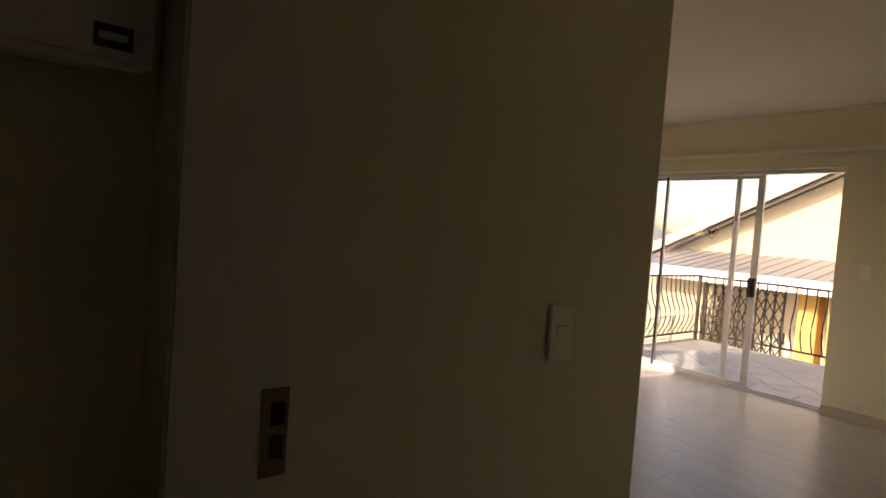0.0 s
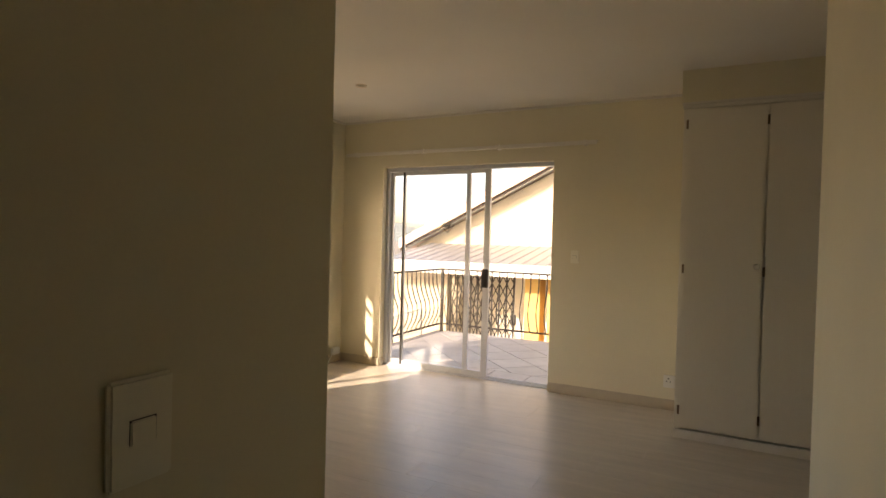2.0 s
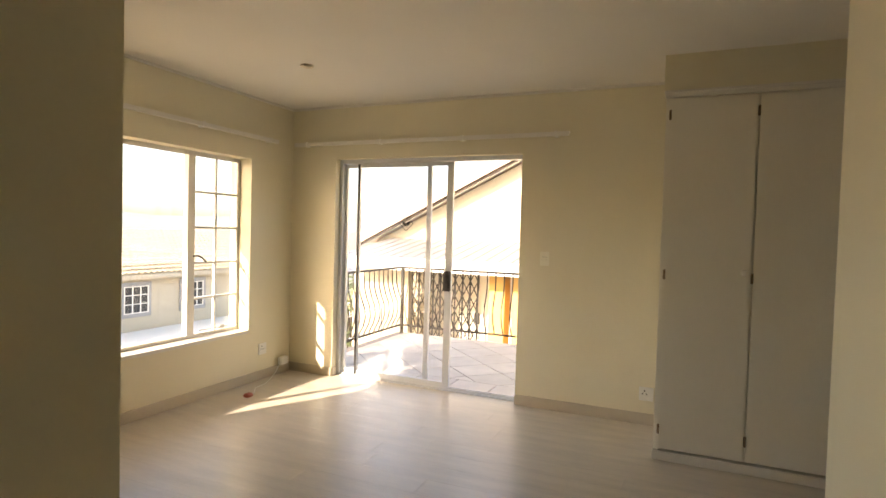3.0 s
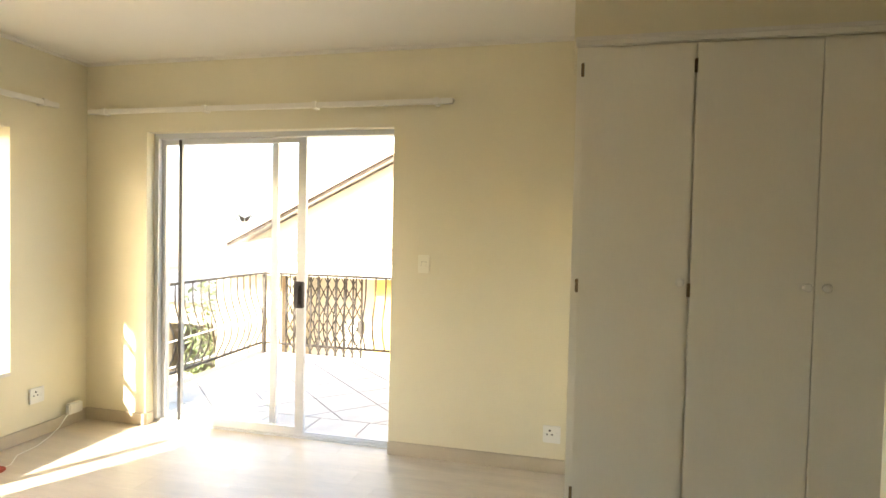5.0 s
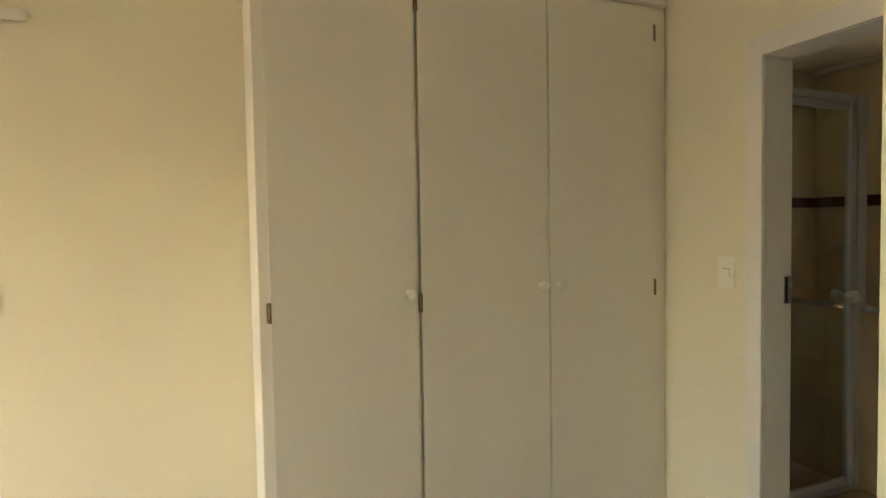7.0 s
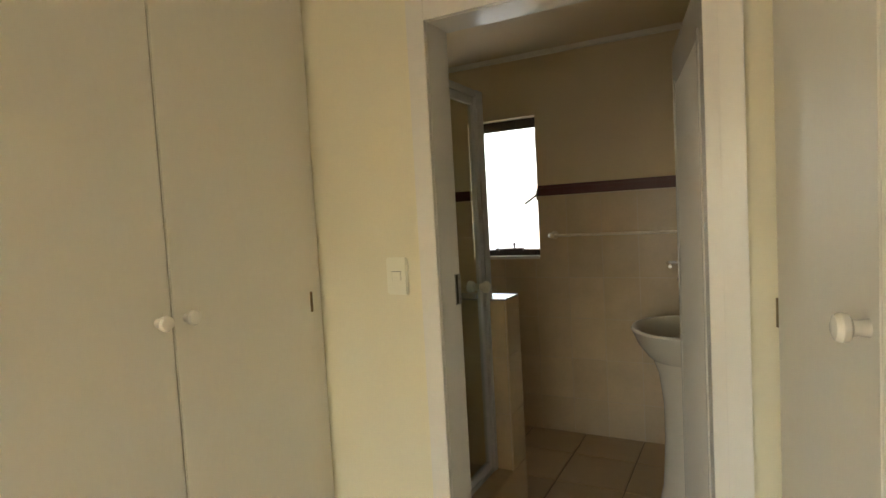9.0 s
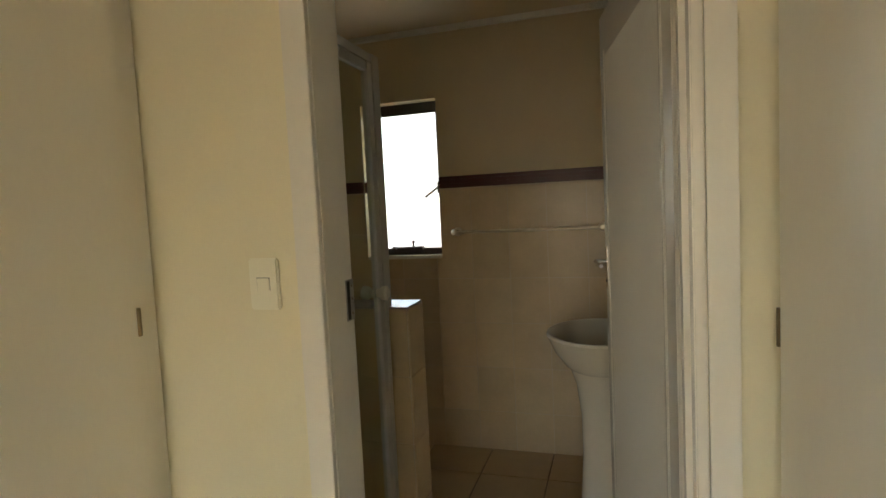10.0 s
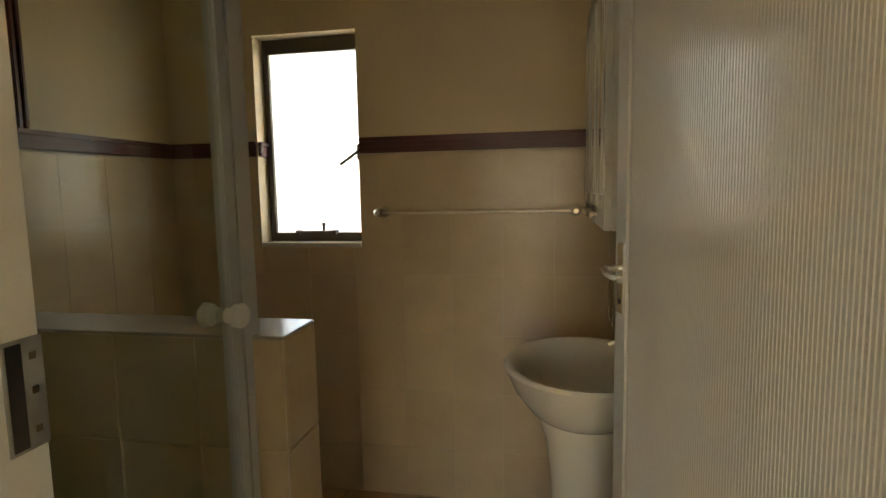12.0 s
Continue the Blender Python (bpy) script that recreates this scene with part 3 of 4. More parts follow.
solid("wall_bathroom_north", box(0.082, BE, BN, BN + 0.12, -0.2, BH), M_BATHPAINT, "beige painted bathroom wall behind the shower", "wall", STR, B)
solid("wall_bathroom_south", box(0.082, BE, BS - 0.12, BS, -0.2, BH), M_BATHPAINT, "beige painted bathroom wall behind the basin", "wall", STR, B)
solid("ceiling_bathroom", box(0.082, BE, BS, BN, BH, BH + 0.1), M_BATHPAINT, "cream painted bathroom ceiling", "ceiling", STR, B)
b = bmesh.new()
bx(b, BE - 0.03, BE, BS, BN, BH - 0.03, BH - 0.001)
solid("trim_bathroom_cornice", b, M_CEIL, "narrow cornice in the bathroom", "trim", STR, B)


def bathroom_door_frame():
    f = thing("door_frame_bathroom", "white painted wooden door frame round the bathroom doorway", "door frame", STR)
    y0, y1, _, z1 = BD
    for p, q in ((y1 - 0.022, y1 + 0.036), (y0 - 0.05, y0)):
        part("architrave", box(XE - 0.016, XE, p, q, 0, z1 + 0.045, bevel=0.0015), M_TRIM, f)
    part("architrave", box(XE - 0.0155, XE, y0 + 0.0005, y1 - 0.0225, z1 - 0.022, z1 + 0.045, bevel=0.001), M_TRIM, f)
    part("jamb", box(XE + 0.001, XE + 0.13, y1 - 0.022, y1 + 0.001, 0, z1, bevel=0.003), M_TRIM, f)
    part("jamb", box(XE + 0.001, XE + 0.13, y0 - 0.001, y0 + 0.022, 0, z1, bevel=0.003), M_TRIM, f)
    part("head", box(XE + 0.001, XE + 0.13, y0 + 0.022, y1 - 0.022, z1 - 0.022, z1 + 0.001, bevel=0.003), M_TRIM, f)
    part("stop", box(XE + 0.05, XE + 0.09, y0 + 0.022, y0 + 0.034, 0, z1 - 0.022), M_TRIM, f)
    s = part("strike_plate", box(XE + 0.092, XE + 0.128, y1 - 0.0245, y1 - 0.022, 1.172, 1.268), M_STEEL, f, "worn steel strike plate")
    # latch slot is a dark strip on the plate coloured like slot shade
    part("latch_slot", box(XE + 0.094, XE + 0.108, y1 - 0.0252, y1 - 0.024, 1.175, 1.265), M_HOLE_SHADE, s)
    for z in (1.188, 1.222, 1.252):
        part("screw", box(XE + 0.115, XE + 0.121, y1 - 0.0252, y1 - 0.024, z - 0.003, z + 0.003), M_HINGE, s)


bathroom_door_frame()
panel_door("door_3", "white fluted bathroom door standing open", B @ pose(0.085, -0.414, 0, 0, 0, 10.6), 0.79, fluted=True, hz=1.19)


def bathroom_window():
    w = thing("window_2", "bronze-framed window of frosted patterned glass", "window", STR, m=B)
    y0, y1, z0, z1 = 0.694, 1.170, 1.146, 2.066
    xa, xb = BE + 0.085, BE + 0.12
    b = bmesh.new()
    bx(b, xa, xb, y0, y1, z0, z0 + 0.03)
    bx(b, xa, xb, y0, y1, z1 - 0.045, z1)
    bx(b, xa, xb, y0, y0 + 0.016, z0 + 0.03, z1 - 0.045)
    bx(b, xa, xb, y1 - 0.018, y1, z0 + 0.03, z1 - 0.045)
    part("window_frame", b, M_BRONZE, w)
    b = bmesh.new()
    bx(b, xa - 0.012, xa + 0.012, y0 + 0.016, y1 - 0.018, z0 + 0.03, z0 + 0.048)
    bx(b, xa - 0.012, xa + 0.012, y0 + 0.016, y1 - 0.018, z1 - 0.065, z1 - 0.047)
    bx(b, xa - 0.012, xa + 0.012, y1 - 0.034, y1 - 0.02, z0 + 0.048, z1 - 0.065)
    bx(b, xa - 0.012, xa + 0.012, y0 + 0.017, y0 + 0.026, z0 + 0.048, z1 - 0.065)
    sash = part("casement", b, M_BRONZE, w)
    g = part("pane", box(xa + 0.002, xa + 0.007, y0 + 0.02, y1 - 0.022, z0 + 0.04, z1 - 0.05), M_FROST, w, "patterned frosted pane")
    g.visible_shadow = False
    s = bmesh.new()
    tube(s, [(xa - 0.03, y0 + 0.14, z0 + 0.055), (xa - 0.03, y1 - 0.14, z0 + 0.052)], 0.005)
    cyl(s, (xa - 0.03, y0 + 0.20, z0 + 0.045), (xa - 0.03, y0 + 0.20, z0 + 0.085), 0.006)
    cyl(s, (xa - 0.03, y0 + 0.20, z0 + 0.08), (xa - 0.03, y0 + 0.20, z0 + 0.095), 0.009)
    bx(s, xa - 0.035, xa, y0 + 0.14, y0 + 0.16, z0 + 0.04, z0 + 0.06)
    bx(s, xa - 0.035, xa, y1 - 0.16, y1 - 0.14, z0 + 0.04, z0 + 0.06)
    part("window_stay", s, M_BRONZE, sash, "bronze peg stay")
    h = bmesh.new()
    tube(h, [(xa - 0.005, y0 + 0.022, 1.55), (xa - 0.035, y0 + 0.025, 1.555), (xa - 0.04, y0 + 0.05, 1.535), (xa - 0.04, y0 + 0.105, 1.50)], 0.007)
    bx(h, xa - 0.02, xa, y0 + 0.012, y0 + 0.034, 1.52, 1.59, bevel=0.003)
    part("window_handle", h, M_BRONZE, sash, "bronze catch handle")
    part("window_sill", box(BE - 0.012, xa, y0 + 0.001, y1 - 0.001, z0 - 0.01, z0 + 0.008, bevel=0.004), M_TRIM, w, "white painted sill")


bathroom_window()


def dado(name, bmf, label):
    return solid(name, bmf, M_DADO, label, "tile trim", STR, B)


def rib(b, axis, p, q, c, side, z):
    """Ribbed moulding run: three rolls on a flat back."""
    for z0, z1, d in ((0.0, 0.068, 0.008), (0.004, 0.020, 0.016), (0.026, 0.042, 0.014), (0.048, 0.064, 0.018)):
        lo, hi = sorted((c, c + side * d))
        if axis == 'y':
            bx(b, lo, hi, p, q, z + z0, z + z1, bevel=0.003)
        else:
            bx(b, p, q, lo, hi, z + z0, z + z1, bevel=0.003)


b = bmesh.new()
rib(b, 'y', BS, 0.690, BE, -1, 1.542)
rib(b, 'y', 1.174, BN, BE, -1, 1.542)
rib(b, "x", BE + 0.004, BE + 0.082, 1.170, -1, 1.542)
dado("trim_dado_east", b, "dark red ribbed border tile along the wall")
b = bmesh.new()
rib(b, 'x', 1.23, BE - 0.02, BN, -1, 1.542)
for x0, x1, d in ((1.23, 1.298, 0.008), (1.234, 1.250, 0.016), (1.256, 1.272, 0.014), (1.278, 1.294, 0.018)):
    bx(b, x0, x1, BN - d, BN, 1.61, 2.33, bevel=0.003)
dado("trim_dado_north", b, "dark red ribbed border tile stepping up beside the shower")


# ---- bathroom things ----
def towel_rail():
    t = thing("towel_rail", "slim brass towel rail with round wall mounts", "towel rail", m=B)
    y0, y1, z, x = -0.22, 0.59, 1.288, BE - 0.075
    b = bmesh.new()
    cyl(b, (x, y0, z), (x, y1, z), 0.0075)
    part("bar", b, M_BRASS, t, smooth=True)
    for y in (y0, y1):
        b = bmesh.new()
        turn = Matrix.Rotation(radians(-90), 3, 'Y')
        lathe(b, [(0.026, 0.0), (0.026, 0.006), (0.014, 0.014), (0.010, 0.055), (0.017, 0.066), (0.018, 0.082), (0.010, 0.092)], (BE - 0.009, y, z), 18, turn=turn)
        part("mount", b, M_BRASS, t, smooth=True)


towel_rail()


def basin():
    s = thing("pedestal_basin", "ivory ceramic pedestal wash basin with chrome taps", "basin", m=B @ pose(0, 0.012, -0.012))
    cx, cy = 1.345, -0.232
    b = bmesh.new()
    n = 40

    def ring(rx, ry, z, back):
        vs = []
        for k in range(n):
            a = 2 * math.pi * k / n
            x, y = rx * math.cos(a), ry * math.sin(a)
            vs.append(b.verts.new((cx + x, max(cy + y, back), z)))
        return vs
    bk = BS - 0.010
    prof = [(0.08, 0.09, 0.70), (0.13, 0.12, 0.705), (0.19, 0.165, 0.745), (0.24, 0.205, 0.80), (0.266, 0.229, 0.855), (0.272, 0.238, 0.872), (0.266, 0.233, 0.882), (0.252, 0.217, 0.880),
            (0.225, 0.185, 0.852), (0.165, 0.13, 0.79), (0.06, 0.05, 0.765), (0.012, 0.012, 0.762)]
    rings = [ring(rx, ry, z, bk if i < 8 else bk + 0.075) for i, (rx, ry, z) in enumerate(prof)]
    for p, q in zip(rings, rings[1:]):
        for k in range(n):
            b.faces.new((p[k], p[(k + 1) % n], q[(k + 1) % n], q[k]))
    b.faces.new(rings[0][::-1])
    b.faces.new(rings[-1])
    part("bowl", b, M_CERAMIC, s, smooth=True)
    b = bmesh.new()
    lathe(b, [(0.128, 0.0125), (0.126, 0.045), (0.112, 0.11), (0.098, 0.35), (0.100, 0.52), (0.118, 0.66), (0.145, 0.735)], (cx - 0.02, cy - 0.0, 0), 28, sx=1.0, sy=0.98)
    part("pedestal", b, M_CERAMIC, s, smooth=True)
    for x in (cx - 0.10, cx + 0.10):
        b = bmesh.new()
        y = bk + 0.05
        cyl(b, (x, y, 0.876), (x, y, 0.935), 0.014)
        tube(b, [(x, y, 0.915), (x, y + 0.05, 0.925), (x, y + 0.095, 0.905)], 0.009, 10)
        cyl(b, (x, y, 0.935), (x, y, 0.945), 0.008)
        for a in (0, 90):
            c, d = math.cos(radians(a)) * 0.026, math.sin(radians(a)) * 0.026
            cyl(b, (x - c, y - d, 0.952), (x + c, y + d, 0.952), 0.006)
        part("tap", b, M_CHROME, s, "chrome pillar tap", smooth=True)
    b = bmesh.new()
    cyl(b, (cx, cy, 0.763), (cx, cy, 0.769), 0.02)
    part("waste", b, M_CHROME, s)
    b = bmesh.new()
    lathe(b, [(0.009, 0), (0.009, 0.003)], (cx, cy + 0.128, 0.825), 12, turn=Matrix.Rotation(radians(70), 3, 'X'))
    part("overflow", b, M_CHROME, s)


basin()


def towel_ring():
    t = thing("towel_ring", "thin chrome towel ring hanging above the basin", "towel ring", m=B)
    b = bmesh.new()
    c = (1.64, BS + 0.11, 0.985)
    tube(b, [(c[0] + 0.075 * math.sin(a), c[1] + 0.01, c[2] + 0.085 * math.cos(a)) for a in [2 * math.pi * k / 24 for k in range(25)]], 0.004)
    part("ring", b, M_CHROME, t, smooth=True)
    b = bmesh.new()
    cyl(b, (c[0], BS + 0.001, c[2] + 0.09), (c[0], c[1] + 0.015, c[2] + 0.09), 0.012)
    part("mount", b, M_CHROME, t)


towel_ring()


def bath_cabinet():
    c = thing("wall_cabinet", "white bathroom wall cabinet with arched mirror-panelled doors", "cabinet", m=B)
    x0, x1, y0, y1, z0, z1 = 1.25, BE - 0.022, BS, -0.262, 1.262, 2.03
    part("body", box(x0, x1, y0 + 0.001, y1 - 0.02, z0, z1, bevel=0.003), M_TRIM, c)
    w = (x1 - x0) / 3
    for k in range(3):
        p, q = x0 + w * k + 0.003, x0 + w * (k + 1) - 0.003
        d = part("door", box(p, q, y1 - 0.0195, y1, z0, z1, bevel=0.003), M_TRIM, c)
        b = bmesh.new()
        pts = [(p + 0.045, z0 + 0.10)] + [(p + 0.045 + (q - p - 0.09) * (1 - math.cos(a)) / 2, z0 + 0.075 - 0.02 * math.sin(a)) for a in (0.6, 1.57, 2.5)] + [(q - 0.045, z0 + 0.10)]
        pts += [(q - 0.045, z1 - 0.14)] + [(q - 0.045 - (q - p - 0.09) * (1 - math.cos(a)) / 2, z1 - 0.13 + 0.06 * math.sin(a)) for a in (0.5, 1.1, 1.57, 2.05, 2.65)] + [(p + 0.045, z1 - 0.14)]
        tube(b, [(x, y1 + 0.002, z) for x, z in pts + pts[:1]], 0.006)
        part("bead", b, M_TRIM, d, "raised arched bead")
        b = bmesh.new()
        b.faces.new([b.verts.new((x, y1 + 0.0015, z)) for x, z in pts])
        part("mirror", b, M_CHROME, d, "mirror panel")
        b = bmesh.new()
        kx = q - 0.03 if k < 2 else p + 0.03
        lathe(b, [(0.006, 0), (0.006, 0.012), (0.012, 0.018), (0.012, 0.024), (0.005, 0.028)], (kx, y1, z0 + 0.035), 14, turn=Matrix.Rotation(radians(-90), 3, 'X'))
        part("knob", b, M_BRASS, d, smooth=True)


bath_cabinet()


def shower():
    solid("shower_kerb", box(0.083, 0.968, 0.456, 0.66, 0.0, 0.288, bevel=0.004), M_FTILE, "tan tiled kerb under the shower door", "shower kerb", STR, B)
    solid("shower_floor", box(0.083, 0.80, 0.662, BN - 0.007, 0.0, 0.10), M_FTILE, "tan shower floor", "shower floor", STR, B)
    p = thing("shower_pier", "low beige tiled pier with a glossy capping at the shower", "tiled pier", STR, m=B)
    xa, xb, ya, zt = 0.803, 0.962, 0.461, 1.060
    part("core", box(xa, xb, ya, BN - 0.008, 0.289, zt), M_GROUT, p)
    for j in range(3):
        z0 = 0.291 + 0.257 * j
        z1 = z0 + 0.254
        part("tile", box(xa + 0.001, xb - 0.001, ya - 0.006, ya + 0.0005, z0, z1, bevel=0.0015), M_WTILE, p)
        for i in range(6):
            v0 = ya + 0.001 + 0.213 * i
            v1 = min(BN - 0.009, v0 + 0.211)
            if v1 - v0 > 0.02:
                part("tile", box(xa - 0.006, xa + 0.0005, v0, v1, z0, z1, bevel=0.0015), M_WTILE, p)
                part("tile", box(xb - 0.0005, xb + 0.006, v0, v1, z0, z1, bevel=0.0015), M_WTILE, p)
    part("capping", box(xa - 0.004, xb + 0.004, ya - 0.004, BN - 0.009, zt, zt + 0.008, bevel=0.002), M_CAP, p, "pale glossy capping tile")
    d = thing("shower_door", "aluminium framed glass shower door with a round knob", "shower door", m=B)
    x0, x1, y, z0, z1 = 0.13, 0.765, 0.535, 0.2905, 1.985
    b = bmesh.new()
    bx(b, x0, x0 + 0.03, y, y + 0.03, z0, z1)
    bx(b, x1 + 0.004, x1 + 0.062, y - 0.005, y + 0.035, z0, z1 - 0.0)
    bx(b, x0 + 0.03, x1 + 0.012, y, y + 0.03, z1 - 0.03, z1)
    bx(b, x0 + 0.03, x1 + 0.012, y, y + 0.03, z0, z0 + 0.02)
    part("frame", b, M_ALU, d)
    b = bmesh.new()
    bx(b, x1 - 0.04, x1, y - 0.004, y + 0.022, z0 + 0.025, z1 - 0.034, bevel=0.003)
    bx(b, x0 + 0.032, x0 + 0.062, y - 0.004, y + 0.022, z0 + 0.025, z1 - 0.034, bevel=0.003)
    for z in (z0 + 0.025, z1 - 0.069):
        bx(b, x0 + 0.062, x1 - 0.04, y, y + 0.018, z, z + 0.035, bevel=0.002)
    leaf = part("door_leaf", b, M_ALU, d)
    for p0, p1 in ((z0 + 0.06, z1 - 0.069),):
        g = part("pane", box(x0 + 0.062, x1 - 0.04, y + 0.007, y + 0.011, p0, p1), M_SHGLASS, leaf)
        g.visible_shadow = False
    b = bmesh.new()
    lathe(b, [(0.016, 0), (0.016, 0.012), (0.024, 0.018), (0.026, 0.034), (0.018, 0.042)], (x1 - 0.055, y - 0.003, 1.135), 20, turn=Matrix.Rotation(radians(90), 3, 'X'))
    part("knob", b, M_WPLASTIC, leaf, "round ivory knob", smooth=True)
    b = bmesh.new()
    lathe(b, [(0.016, 0), (0.016, 0.012), (0.024, 0.018), (0.026, 0.034), (0.018, 0.042)], (x1 - 0.055, y + 0.013, 1.135), 20, turn=Matrix.Rotation(radians(-90), 3, 'X'))
    part("knob", b, M_WPLASTIC, leaf, "round ivory inner knob", smooth=True)


shower()


# ---- balcony ----
YB, XB, XBE = 7.80, -4.15, 1.2
solid("balcony_slab", box(XB - 0.08, XBE, YN + 0.24, YB + 0.08, -0.30, -0.024), M_BGROUT, "concrete balcony slab with dark tile joints", "balcony floor", STR)


def railing(name, a, c, posts):
    """Wrought iron rail from a to c with bellied bars; it bows to the right hand of a-c."""
    a, c = Vector((*a, 0)), Vector((*c, 0))
    d = (c - a).normalized()
    out = Vector((-d.y, d.x, 0))
    L = (c - a).length
    r = thing(name, "black wrought iron balcony railing with bellied bars", "railing", group="balcony railings")
    for z, w in ((0.90, 0.02), (0.085, 0.012)):
        b = bmesh.new()
        bx(b, 0, L, -w, w, z, z + 0.024, bevel=0.003, m=Matrix.Translation(a) @ Matrix.Rotation(math.atan2(d.y, d.x), 4, 'Z'))
        part("top_rail" if z > 0.5 else "bottom_rail", b, M_IRON, r)
    for s in posts:
        p = a + d * s
        part("post", box(p.x - 0.02, p.x + 0.02, p.y - 0.02, p.y + 0.02, -0.024, 0.93, bevel=0.003), M_IRON, r)
    n = int(L / 0.115)
    b = bmesh.new()
    prof = ((0.09, 0.0), (0.16, 0.025), (0.25, 0.075), (0.36, 0.10), (0.47, 0.085), (0.58, 0.04), (0.70, 0.005), (0.80, 0.0), (0.905, 0.0))
    tube(b, [Vector((0, 0, z)) + out * o for z, o in prof], 0.0085, 6)
    me = mesh_of("baluster", b, M_IRON)
    for k in range(1, n):
        o = new("baluster", me)
        o.location = a + d * (L * k / n)
        o.parent = r
    return r


railing("railing", (XBE, YB), (XB, YB), (0.05, 2.6, 5.33))
railing("railing", (XB, YB - 0.03), (XB, YN + 0.26), (2.15,))
# ---- our house outside ----
# unseen west overhang, sized to block sun from the window's upper part
solid("roof_shade_slab", box(XW - 1.55, XE + 0.12, -1.9, YN + 0.26, H + 0.13, H + 0.25), M_EXT, "plain roof slab over the rooms, its unseen overhang added to shade the west window", "roof", STR)
solid("floor_slab", box(XW - 0.24, 3.6, -1.92, YN + 0.24, -0.32, -0.05), M_GROUT, "concrete floor slab", "floor", STR)


# ---- the neighbouring house ----
def neighbour():
    h = thing("neighbour_house", "cream plastered house with a terracotta tiled gable roof", "house")
    yg = 12.0
    slope, xt, zt = 0.503, -7.2, 1.10
    ridge_x = 2.0
    zr = zt + slope * (ridge_x - xt)
    b = bmesh.new()
    poly = [(-7.0, -2.8), (11.0, -2.8), (11.0, zt), (ridge_x, zr - 0.02), (-7.0, zt + 0.08)]
    f = [b.verts.new((x, yg, z)) for x, z in poly]
    g = [b.verts.new((x, yg + 8, z)) for x, z in poly]
    b.faces.new(f)
    b.faces.new(g[::-1])
    for k in range(5):
        b.faces.new((f[k], f[(k + 1) % 5], g[(k + 1) % 5], g[k]))
    part("wall", b, M_EXT, h)
    for s in (-1, 1):
        xe = xt - 0.05 if s < 0 else 2 * ridge_x - xt + 0.05
        ze = zt - slope * 0.05
        n = 26
        roof = None
        for k in range(n):
            b = bmesh.new()
            u0, u1 = k / n, (k + 1) / n
            xa, xb = xe + (ridge_x - xe) * u0, xe + (ridge_x - xe) * u1
            za, zb = ze + (zr - ze) * u0, ze + (zr - ze) * u1
            q = [(xa, yg - 0.42, za + 0.27), (xb, yg - 0.42, zb + 0.235), (xb, yg + 8.4, zb + 0.235), (xa, yg + 8.4, za + 0.27)]
            vt = [b.verts.new(p) for p in q]
            vl = [b.verts.new((x, y, z)) for (x, y, _), z in zip(q, (za + 0.045, zb + 0.045, zb + 0.045, za + 0.045))]
            b.faces.new(vt)
            b.faces.new(vl[::-1])
            for i in range(4):
                b.faces.new((vt[i], vt[(i + 1) % 4], vl[(i + 1) % 4], vl[i]))
            if roof is None:
                roof = part("roof", b, M_ROOF, h, "terracotta tile slope")
            else:
                part("tile_course", b, M_ROOF, roof)
        # barge strip coloured dark to draw the shadowed gap below the tiles
        b = bmesh.new()
        v = [(xe, yg - 0.36, ze - 0.02), (ridge_x, yg - 0.36, zr - 0.02), (ridge_x, yg - 0.36, zr + 0.044), (xe, yg - 0.36, ze + 0.044)]
        va = [b.verts.new(p) for p in v]
        vb = [b.verts.new((p[0], p[1] + 0.04, p[2])) for p in v]
        b.faces.new(va)
        b.faces.new(vb[::-1])
        for i in range(4):
            b.faces.new((va[i], va[(i + 1) % 4], vb[(i + 1) % 4], vb[i]))
        part("fascia", b, M_SHADE_BARK, roof, "dark barge strip standing in for the shadowed gap under the tiles")
        b = bmesh.new()
        lo, hi = (xe, ze + 0.02), (ridge_x, zr + 0.02)
        va = [b.verts.new((x, yg - 0.318, z)) for x, z in (lo, hi)] + [b.verts.new((x, yg - 0.002, z)) for x, z in (hi, lo)]
        vb = [b.verts.new(v.co + Vector((0, 0, 0.02))) for v in va]
        b.faces.new(va)
        b.faces.new(vb[::-1])
        for i in range(4):
            b.faces.new((va[i], va[(i + 1) % 4], vb[(i + 1) % 4], vb[i]))
        part("soffit", b, M_TRIM, roof, "white painted soffit")
    # lean-to of ribbed sheet in front of the gable
    lean = None
    for k in range(61):
        b = bmesh.new()
        x = -6.6 + 0.24 * k
        prof = [(0, 0), (0, 0.026), (0.05, 0.026), (0.06, 0.012), (0.24, 0.012), (0.24, 0)]
        va = [b.verts.new((x + u, 9.9, 0.90 + v)) for u, v in prof]
        vb = [b.verts.new((x + u, yg, 1.236 + v)) for u, v in prof]
        b.faces.new(va)
        b.faces.new(vb[::-1])
        for q in range(6):
            b.faces.new((va[q], va[(q + 1) % 6], vb[(q + 1) % 6], vb[q]))
        if lean is None:
            lean = part("lean_to_roof", b, M_METALROOF, h, "grey ribbed sheet roof")
        else:
            part("roof_sheet", b, M_METALROOF, lean)
    part("fascia", box(-6.62, 8.0, 9.84, 9.90, 0.70, 0.93, bevel=0.01), M_TRIM, lean, "white painted eave board")
    part("verandah_wall", box(-6.6, -5.35, 10.4, 10.6, -2.8, 0.92), M_EXT, h, "cream verandah wall")
    for x0, x1 in ((-3.72, -3.42), (-3.28, -2.9), (-1.6, -1.2), (0.6, 1.0)):
        part("pillar", box(x0, x1, 10.4, 10.75, -2.8, 0.92, bevel=0.01), M_OCHRE, h, "ochre pillar")
    part("verandah_back", box(-5.35, 8.0, 11.5, 11.6, -2.8, 1.10), M_CEIL, h, "white rear verandah wall")


neighbour()


